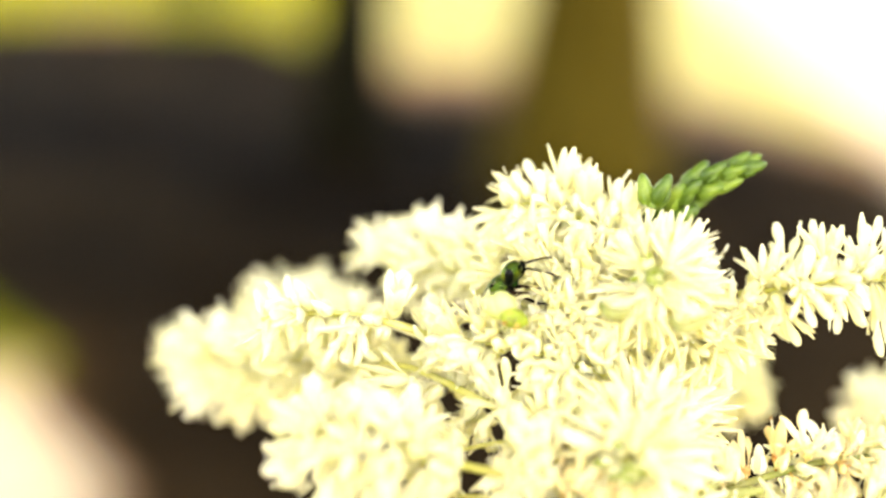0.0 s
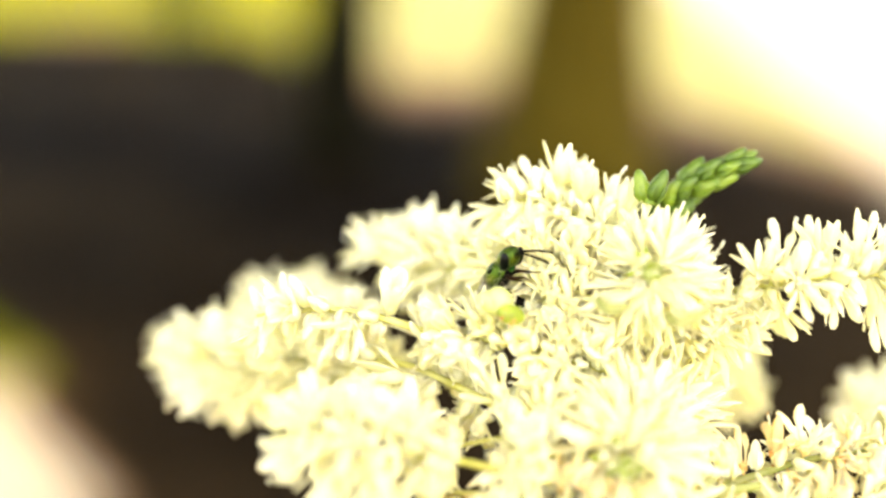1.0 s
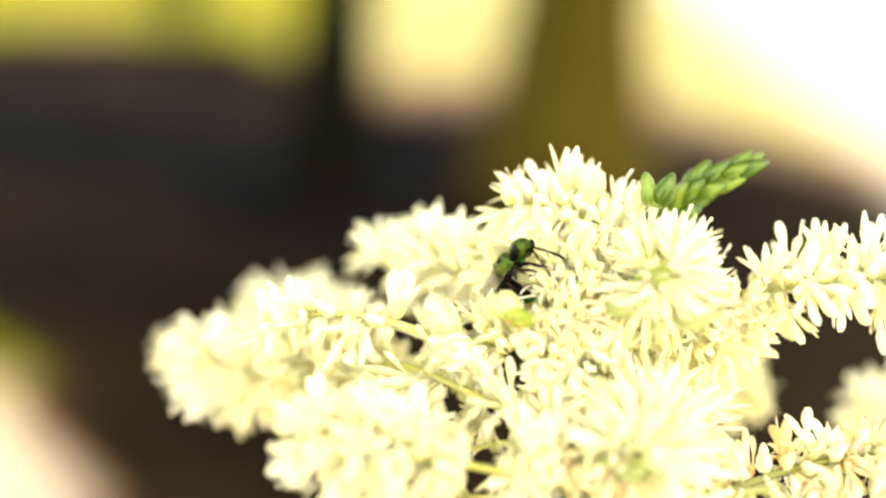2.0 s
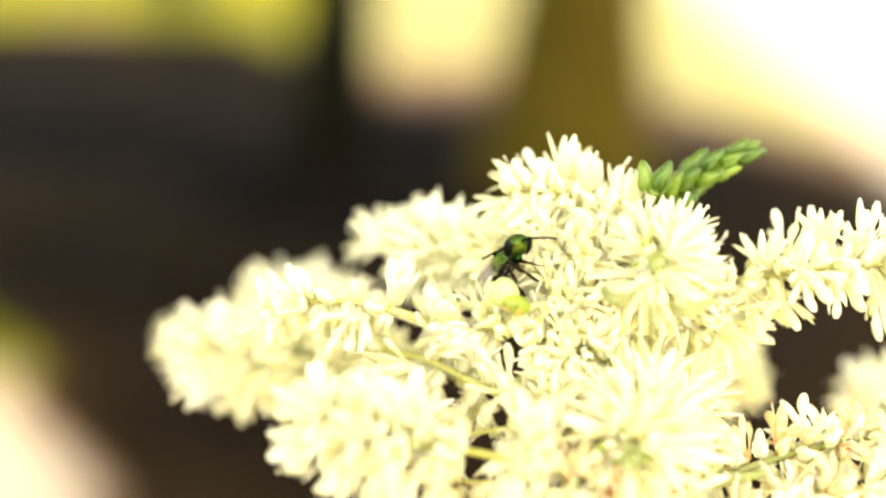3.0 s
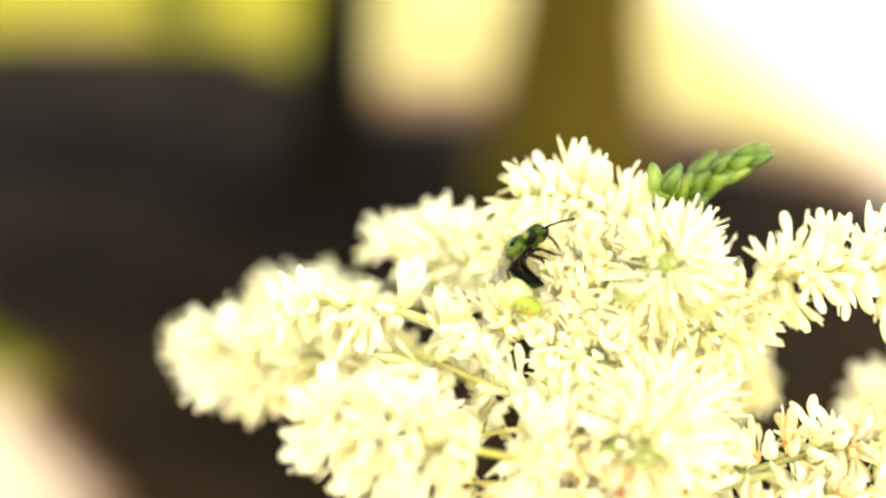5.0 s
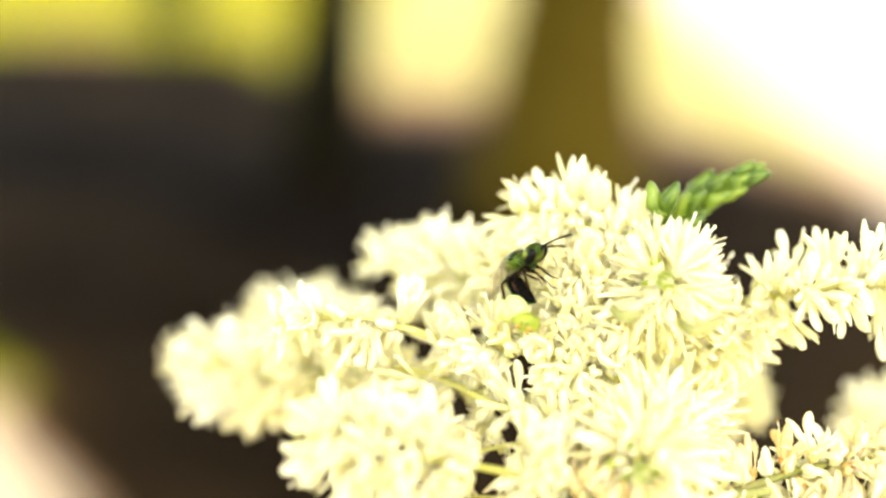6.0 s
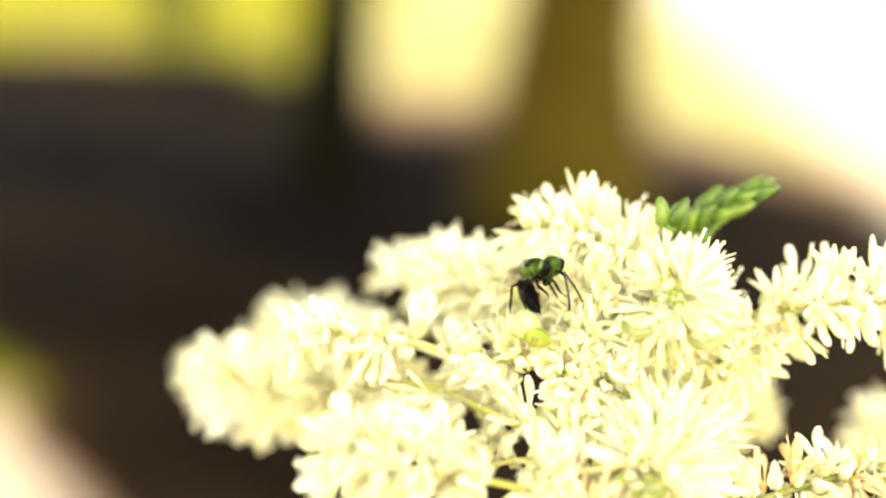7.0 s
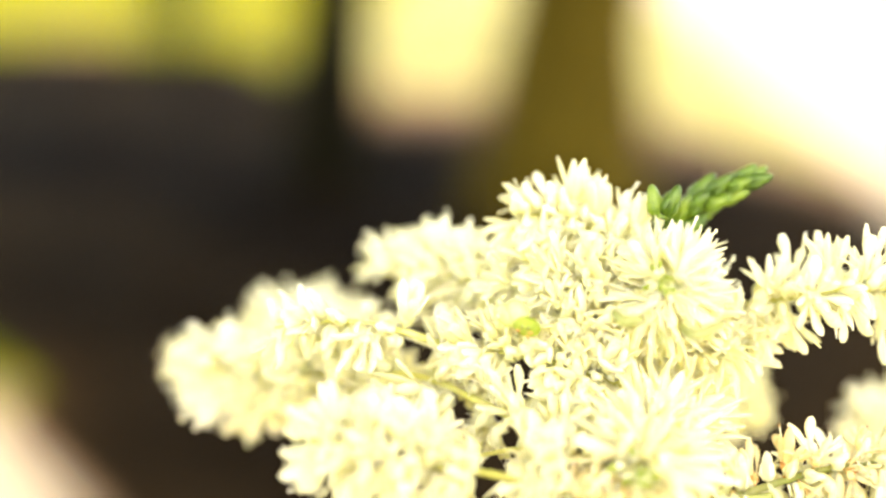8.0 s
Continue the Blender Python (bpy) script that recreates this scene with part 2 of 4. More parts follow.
def ground_material():
    """Mulch in the bed, lawn past its winding edge."""
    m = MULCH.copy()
    m.name = "mulch_and_lawn"
    n, l = m.node_tree.nodes, m.node_tree.links
    b = n["Principled BSDF"]
    old = b.inputs["Base Color"].links[0].from_socket
    co = n.new("ShaderNodeTexCoord")
    sep = n.new("ShaderNodeSeparateXYZ")
    l.new(co.outputs["Object"], sep.inputs[0])
    wob = n.new("ShaderNodeTexNoise")
    wob.inputs["Scale"].default_value = 1.2
    l.new(co.outputs["Object"], wob.inputs["Vector"])
    # how far across the bed, as a share of its depth at that x
    spread = n.new("ShaderNodeMapRange")
    spread.inputs["From Min"].default_value, spread.inputs["From Max"].default_value = BED[0][0], BED[-1][0]
    l.new(sep.outputs["X"], spread.inputs["Value"])
    depth = n.new("ShaderNodeValToRGB")
    els = depth.color_ramp.elements
    while len(els) < len(BED):
        els.new(0.5)
    for i, (x, y) in enumerate(BED):
        els[i].position = (x - BED[0][0]) / (BED[-1][0] - BED[0][0])
        els[i].color = (y / 10, y / 10, y / 10, 1)
    l.new(spread.outputs[0], depth.inputs["Fac"])
    tenth = n.new("ShaderNodeMath"); tenth.operation = "MULTIPLY"; tenth.inputs[1].default_value = 0.1
    l.new(sep.outputs["Y"], tenth.inputs[0])
    ln = n.new("ShaderNodeMath"); ln.operation = "DIVIDE"
    l.new(tenth.outputs[0], ln.inputs[0]); l.new(depth.outputs[0], ln.inputs[1])
    sm = n.new("ShaderNodeMath"); sm.operation = "MULTIPLY_ADD"
    l.new(wob.outputs["Fac"], sm.inputs[0]); sm.inputs[1].default_value = 0.08
    l.new(ln.outputs["Value"], sm.inputs[2])
    edge = n.new("ShaderNodeMapRange")
    edge.inputs["From Min"].default_value, edge.inputs["From Max"].default_value = 1.03, 1.05
    l.new(sm.outputs[0], edge.inputs["Value"])
    gn = n.new("ShaderNodeTexNoise"); gn.inputs["Scale"].default_value = 9; gn.inputs["Detail"].default_value = 6
    l.new(co.outputs["Object"], gn.inputs["Vector"])
    gr = n.new("ShaderNodeValToRGB")
    gr.color_ramp.elements[0].position, gr.color_ramp.elements[0].color = 0.3, (0.056, 0.064, 0.0030, 1)
    gr.color_ramp.elements[1].position, gr.color_ramp.elements[1].color = 0.7, (0.138, 0.140, 0.0085, 1)
    l.new(gn.outputs["Fac"], gr.inputs["Fac"])
    # brighter turf past the bed's end, the sun's glare put into its colour
    sun_turf = n.new("ShaderNodeMapRange")
    sun_turf.inputs["From Min"].default_value, sun_turf.inputs["From Max"].default_value = -1.3, -0.5
    l.new(sep.outputs["X"], sun_turf.inputs["Value"])
    pale = n.new("ShaderNodeMix"); pale.data_type = "RGBA"
    pale.inputs["B"].default_value = (0.20, 0.20, 0.095, 1)
    half = n.new("ShaderNodeMath"); half.operation = "MULTIPLY"; half.inputs[1].default_value = 0.7
    l.new(sun_turf.outputs[0], half.inputs[0]); l.new(half.outputs[0], pale.inputs["Factor"])
    l.new(gr.outputs[0], pale.inputs["A"])
    # a pinkish-brown patch in the far lawn
    spot_at = n.new("ShaderNodeVectorMath"); spot_at.operation = "MULTIPLY_ADD"
    l.new(co.outputs["Object"], spot_at.inputs[0])
    spot_at.inputs[1].default_value, spot_at.inputs[2].default_value = (1 / 0.5, 1 / 0.9, 0), (3.0 / 0.5, -9.9 / 0.9, 0)
    far = n.new("ShaderNodeVectorMath"); far.operation = "LENGTH"
    l.new(spot_at.outputs[0], far.inputs[0])
    spot_in = n.new("ShaderNodeMapRange")
    spot_in.inputs["From Min"].default_value, spot_in.inputs["From Max"].default_value = 1.1, 0.7
    l.new(far.outputs["Value"], spot_in.inputs["Value"])
    spot_tint = n.new("ShaderNodeMix"); spot_tint.data_type = "RGBA"
    spot_tint.inputs["B"].default_value = (0.13, 0.0843, 0.0422, 1)
    l.new(spot_in.outputs[0], spot_tint.inputs["Factor"]); l.new(pale.outputs["Result"], spot_tint.inputs["A"])
    pale = spot_tint
    mx = n.new("ShaderNodeMix"); mx.data_type = "RGBA"
    l.new(edge.outputs[0], mx.inputs["Factor"])
    # sunlit mulch at the bed's rim and along the near strip, painted paler
    sun_rim = n.new("ShaderNodeMapRange")
    sun_rim.inputs["From Min"].default_value, sun_rim.inputs["From Max"].default_value = 0.82, 0.90
    l.new(sm.outputs[0], sun_rim.inputs["Value"])
    rim = n.new("ShaderNodeVectorMath"); rim.operation = "DOT_PRODUCT"
    l.new(co.outputs["Object"], rim.inputs[0]); rim.inputs[1].default_value = (-0.801, -0.598, 0)
    # nearer than 1.45 m the pale strip's edge runs straight along y
    near = n.new("ShaderNodeMath"); near.operation = "MINIMUM"; near.inputs[1].default_value = 0.0
    back = n.new("ShaderNodeMath"); back.operation = "MULTIPLY_ADD"
    l.new(sep.outputs["Y"], back.inputs[0]); back.inputs[1].default_value, back.inputs[2].default_value = 0.598, -0.598 * 1.45
    l.new(back.outputs[0], near.inputs[0])
    along = n.new("ShaderNodeMath"); along.operation = "ADD"
    l.new(rim.outputs["Value"], along.inputs[0]); l.new(near.outputs[0], along.inputs[1])
    rag = n.new("ShaderNodeTexNoise"); rag.inputs["Scale"].default_value = 3.5; rag.inputs["Detail"].default_value = 4
    l.new(co.outputs["Object"], rag.inputs["Vector"])

    def ramp_on(axis, lo, hi):
        """0 at lo to 1 at hi along an axis, with a ragged line between."""
        r = n.new("ShaderNodeMapRange")
        r.inputs["From Min"].default_value, r.inputs["From Max"].default_value = lo + 0.2, hi + 0.2
        k = n.new("ShaderNodeMath"); k.operation = "MULTIPLY_ADD"
        l.new(rag.outputs["Fac"], k.inputs[0]); k.inputs[1].default_value = 0.4
        l.new(sep.outputs[axis], k.inputs[2])
        l.new(k.outputs[0], r.inputs["Value"])
        return r.outputs[0]

    def times(*factors):
        all_of = factors[0]
        for f in factors[1:]:
            k = n.new("ShaderNodeMath"); k.operation = "MULTIPLY"
            l.new(all_of, k.inputs[0]); l.new(f, k.inputs[1])
            all_of = k.outputs[0]
        return all_of

    sun_strip = n.new("ShaderNodeMapRange")
    sun_strip.inputs["From Min"].default_value, sun_strip.inputs["From Max"].default_value = -0.518, -0.500
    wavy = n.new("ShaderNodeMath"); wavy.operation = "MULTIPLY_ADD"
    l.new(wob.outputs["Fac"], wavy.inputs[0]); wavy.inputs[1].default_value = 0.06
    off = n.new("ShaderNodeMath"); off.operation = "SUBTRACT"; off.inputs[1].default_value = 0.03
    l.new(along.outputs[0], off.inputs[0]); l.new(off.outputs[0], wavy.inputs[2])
    l.new(wavy.outputs[0], sun_strip.inputs["Value"])
    ly = ramp_on("Y", 1.83, 1.98)
    tuft = n.new("ShaderNodeMath"); tuft.operation = "MULTIPLY_ADD"
    l.new(ly, tuft.inputs[0]); tuft.inputs[1].default_value = 0.10
    l.new(wavy.outputs[0], tuft.inputs[2])
    wavy = tuft
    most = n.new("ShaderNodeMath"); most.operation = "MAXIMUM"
    rim_right = n.new("ShaderNodeMapRange")
    rim_right.inputs["From Min"].default_value, rim_right.inputs["From Max"].default_value = -0.45, -0.3
    l.new(sep.outputs["X"], rim_right.inputs["Value"])
    sun_rim_right = n.new("ShaderNodeMath"); sun_rim_right.operation = "MULTIPLY"
    l.new(sun_rim.outputs[0], sun_rim_right.inputs[0]); l.new(rim_right.outputs[0], sun_rim_right.inputs[1])
    l.new(sun_rim_right.outputs[0], most.inputs[0]); l.new(times(sun_strip.outputs[0], ramp_on("X", -2.2, -2.05), ramp_on("Y", 2.9, 2.75)), most.inputs[1])
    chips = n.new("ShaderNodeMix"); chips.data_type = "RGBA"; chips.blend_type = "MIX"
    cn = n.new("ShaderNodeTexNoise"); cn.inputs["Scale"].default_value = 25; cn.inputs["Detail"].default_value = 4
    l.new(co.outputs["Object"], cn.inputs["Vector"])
    # paler chip colours carry the sunlight on the rim
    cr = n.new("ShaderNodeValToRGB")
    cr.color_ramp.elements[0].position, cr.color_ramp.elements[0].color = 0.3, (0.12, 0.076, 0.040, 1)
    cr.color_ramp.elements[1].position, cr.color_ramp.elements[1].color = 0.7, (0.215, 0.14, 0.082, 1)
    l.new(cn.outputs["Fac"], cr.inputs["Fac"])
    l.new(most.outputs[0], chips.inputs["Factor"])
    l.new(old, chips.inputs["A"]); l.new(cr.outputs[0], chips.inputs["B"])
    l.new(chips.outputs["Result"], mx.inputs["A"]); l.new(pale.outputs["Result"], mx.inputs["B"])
    # glare on sunlit ground right of the bed, painted as a pale sandy colour
    px = n.new("ShaderNodeMapRange")
    px.inputs["From Min"].default_value, px.inputs["From Max"].default_value = 1.74, 1.88
    pw = n.new("ShaderNodeMath"); pw.operation = "MULTIPLY_ADD"
    sl = n.new("ShaderNodeMath"); sl.operation = "MULTIPLY_ADD"
    l.new(sep.outputs["Y"], sl.inputs[0]); sl.inputs[1].default_value = -0.133
    sx = n.new("ShaderNodeMath"); sx.operation = "ADD"; sx.inputs[1].default_value = 0.62
    l.new(sep.outputs["X"], sx.inputs[0]); l.new(sx.outputs[0], sl.inputs[2])
    l.new(wob.outputs["Fac"], pw.inputs[0]); pw.inputs[1].default_value = 0.5
    l.new(sl.outputs[0], pw.inputs[2])
    l.new(pw.outputs[0], px.inputs["Value"])
    pr = n.new("ShaderNodeValToRGB")
    pr.color_ramp.elements[0].position, pr.color_ramp.elements[0].color = 0.3, (0.23, 0.205, 0.14, 1)
    pr.color_ramp.elements[1].position, pr.color_ramp.elements[1].color = 0.7, (0.32, 0.29, 0.21, 1)
    l.new(gn.outputs["Fac"], pr.inputs["Fac"])
    pe = n.new("ShaderNodeMapRange")
    pe.inputs["From Min"].default_value, pe.inputs["From Max"].default_value = 6.2, 6.0
    l.new(pw.outputs[0], pe.inputs["Value"])
    pb = n.new("ShaderNodeMath"); pb.operation = "MULTIPLY"
    l.new(px.outputs[0], pb.inputs[0]); l.new(pe.outputs[0], pb.inputs[1])
    my = n.new("ShaderNodeMix"); my.data_type = "RGBA"
    l.new(pb.outputs[0], my.inputs["Factor"])
    l.new(mx.outputs["Result"], my.inputs["A"]); l.new(pr.outputs[0], my.inputs["B"])
    # the same painted glare passes the bed's near side, a tuft of lawn beside
    dp = n.new("ShaderNodeMapRange")
    dp.inputs["From Min"].default_value, dp.inputs["From Max"].default_value = -0.492, -0.474
    l.new(wavy.outputs[0], dp.inputs["Value"])
    mp = n.new("ShaderNodeMix"); mp.data_type = "RGBA"
    l.new(ly, mp.inputs["Factor"])
    l.new(pr.outputs[0], mp.inputs["A"]); l.new(gr.outputs[0], mp.inputs["B"])
    # it ends at the bed's corner and is a pace wide
    both = times(dp.outputs[0], ramp_on("X", -1.85, -1.72), ramp_on("Y", 2.68, 2.55))
    mz = n.new("ShaderNodeMix"); mz.data_type = "RGBA"
    l.new(both, mz.inputs["Factor"])
    l.new(my.outputs["Result"], mz.inputs["A"]); l.new(mp.outputs["Result"], mz.inputs["B"])
    l.new(mz.outputs["Result"], b.inputs["Base Color"])
    return m


ground = build_ground()


def build_tree(label, base, girth, bark, lean, shade_crowns, seed):
    """A flared trunk; its limbs and broad leaf canopy are unseen, added for shade."""
    rng = random.Random(seed)
    tree = tagged(new("tree"), label, "tree")
    tree.location = base
    g = Geo()
    top = Vector((lean[0], lean[1], 2.4))
    pts, rad = [], []
    for i in range(14):
        t = i / 13
        pts.append(top * t + Vector((0.02 * math.sin(7 * t + seed), 0.02 * math.cos(5 * t), -0.03 if i == 0 else 0)))
        rad.append(girth * (0.60 + 0.40 * math.exp(-t * 6)) * (1 - 0.25 * t))
    g.loft(pts, rad, 20)
    for v in g.v:
        v += Vector((v.x - lean[0] * v.z / 2.4, v.y - lean[1] * v.z / 2.4, 0)) * 0.12 * noise.noise(v * 6)
    for cx, cy, cz, rx, ry, rz in shade_crowns:
        end = Vector((cx, cy, cz)) - Vector(base)
        for k in range(5):
            to = end + Vector((rng.uniform(-0.6, 0.6) * rx, rng.uniform(-0.6, 0.6) * ry, rng.uniform(-0.2, 0.5) * rz))
            way, _ = curve([top * 0.93, top * 0.93 + (to - top) * 0.4 + Vector((0, 0, 0.25)), to], 9)
            g.loft(way, [girth * 0.34 * (1 - 0.85 * i / 8) for i in range(9)], 7)
    part("trunk", g.mesh("trunk", [bark]), tree)
    for cx, cy, cz, rx, ry, rz in shade_crowns:
        verts, faces = [], []
        count = int(1500 * rx * ry)
        for k in range(count):
            while True:
                q = Vector((rng.uniform(-1, 1), rng.uniform(-1, 1), rng.uniform(-1, 1)))
                if q.length < 1 + 0.10 * noise.noise(q * 4 + Vector((seed, 0, 0))):
                    break
            c = Vector((cx + q.x * rx, cy + q.y * ry, cz + q.z * rz)) - Vector(base)
            r = Euler((rng.gauss(0, 0.5), rng.gauss(0, 0.5), rng.uniform(0, 6.3))).to_matrix()
            w, h = rng.uniform(0.04, 0.07), rng.uniform(0.09, 0.15)
            i0 = len(verts)
            for x, y, z in ((0, -h, 0), (w, -h * 0.2, 0.01), (w * 0.6, h * 0.5, 0.0), (0, h, -0.02), (-w * 0.6, h * 0.5, 0.0), (-w, -h * 0.2, 0.01)):
                verts.append(tuple(c + r @ Vector((x, y, z))))
            faces.append(tuple(range(i0, i0 + 6)))
        me = bpy.data.meshes.new("crown")
        me.from_pydata(verts, [], faces)
        me.materials.append(LEAF)
        tagged(part("crown", me, tree), kind="stuff")
    return tree


# canopies out of view, set so their shadows cover bed and flower
build_tree("ochre-barked tree with a flared trunk standing in mulch", (0.378, 3.45, 0), 0.308, BARK_OCHRE, (0.18, 0.1),
           [(1.13, 1.27, 3.1, 1.03, 2.45, 0.45), (0.69, 3.1, 3.1, 0.62, 1.25, 0.35), (0.50, -1.45, 3.1, 0.85, 0.9, 0.4), (0.44, 0.02, 3.1, 0.42, 0.55, 0.3)], 3)
# unseen canopies again, placed to shade the left of the bed
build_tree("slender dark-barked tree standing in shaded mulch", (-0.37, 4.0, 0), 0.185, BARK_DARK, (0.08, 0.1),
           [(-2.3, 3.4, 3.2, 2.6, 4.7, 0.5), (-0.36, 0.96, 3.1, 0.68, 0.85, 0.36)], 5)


def build_shrub(label, base, wide, tall, seed):
    """A leafy bush on a fan of thin stems."""
    rng = random.Random(seed)
    shrub = tagged(new("shrub"), label, "shrub")
    shrub.location = base
    tips = []
    for k in range(9):
        a, r = 0.7 * k, wide * 0.45 * math.sqrt((k + 0.5) / 9)
        tips.append(Vector((r * math.cos(a), r * math.sin(a), tall * rng.uniform(0.7, 0.95))))
        g = Geo()
        way, _ = curve([(0, 0, -0.03), tips[-1] * 0.5 + Vector((0, 0, 0.06)), tips[-1]], 8)
        g.loft(way, [0.012 * (1 - 0.09 * i) for i in range(8)], 6)
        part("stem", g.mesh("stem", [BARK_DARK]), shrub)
    verts, faces = [], []
    for k in range(1600):
        t = rng.choice(tips)
        c = t * rng.uniform(0.25, 1.05) + Vector((rng.gauss(0, 0.2), rng.gauss(0, 0.2), rng.gauss(0, 0.12))) * wide
        if c.z < 0.03:
            continue
        r = Euler((rng.gauss(0, 0.7), rng.gauss(0, 0.7), rng.uniform(0, 6.3))).to_matrix()
        w, h = rng.uniform(0.012, 0.022), rng.uniform(0.03, 0.05)
        i0 = len(verts)
        for x, y, z in ((0, -h, 0), (w, 0, 0.006), (0, h, -0.008), (-w, 0, 0.006)):
            verts.append(tuple(c + r @ Vector((x, y, z))))
        faces.append(tuple(range(i0, i0 + 4)))
    me = bpy.data.meshes.new("foliage")
    me.from_pydata(verts, [], faces)
    me.materials.append(LEAF)
    tagged(part("foliage", me, shrub), kind="stuff")


build_shrub("small green leafy shrub at the lawn's edge", (-2.2, 10.3, 0), 0.5, 0.9, 8)


def build_grass():
    rng = random.Random(11)
    verts, faces = [], []
    for k in range(26000):
        x, y = rng.uniform(-6, 7), rng.uniform(2.5, 16)
        if x > 1.3 or across_bed(x, y) < 1.02:
            continue
        a, h, w = rng.uniform(0, 6.3), rng.uniform(0.03, 0.08), rng.uniform(0.002, 0.004)
        i0 = len(verts)
        dx, dy = math.cos(a) * w, math.sin(a) * w
        bx, by = rng.gauss(0, 0.02), rng.gauss(0, 0.02)
        verts += [(x - dx, y - dy, -0.01), (x + dx, y + dy, -0.01), (x + bx, y + by, h)]
        faces.append((i0, i0 + 1, i0 + 2))
    me = bpy.data.meshes.new("lawn_grass")
    me.from_pydata(verts, [], faces)
    me.materials.append(GRASS)
    tagged(new("lawn_grass", me), "short sunlit lawn grass beyond the bed", "grass", kind="stuff")


build_grass()

def build_chips():
    """Loose bark chips over the bed."""
    rng = random.Random(17)
    verts, faces = [], []
    while len(faces) < 5 * 11000:
        x, y = rng.uniform(-4.5, 1.5), -2.4 + 12 * rng.random() ** 1.25
        if across_bed(x, y) > 0.95 or (-0.801 * x - 0.598 * max(y, 1.45) > -0.49 and -2.1 < x and y < 2.8):
            continue
        l, w, h = rng.uniform(0.012, 0.035), rng.uniform(0.005, 0.012), rng.uniform(0.002, 0.005)
        m = pose(x, y, 0.02 * noise.noise(Vector((x * 0.7, y * 0.7, 0))) + 0.002, rng.gauss(0, 14), rng.gauss(0, 14), rng.uniform(0, 360))
        i = len(verts)
        for dx, dy, dz in ((-l, -w, -h), (l, -w * 0.6, -h), (l * 0.9, w * 0.7, -h), (-l * 0.9, w, -h), (-l * 0.95, -w * 0.8, h), (l * 0.85, -w * 0.5, h), (l * 0.8, w * 0.5, h), (-l * 0.8, w * 0.8, h)):
            verts.append(tuple(m @ Vector((dx, dy, dz))))
        faces += [(i + 4, i + 5, i + 6, i + 7), (i, i + 1, i + 5, i + 4), (i + 1, i + 2, i + 6, i + 5), (i + 2, i + 3, i + 7, i + 6), (i + 3, i, i + 4, i + 7)]
    me = bpy.data.meshes.new("bark_chips")
    me.from_pydata(verts, [], faces)
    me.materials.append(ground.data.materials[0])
    tagged(new("bark_chips", me), "dark brown bark chips strewn over the bed", "mulch", kind="stuff")


build_chips()

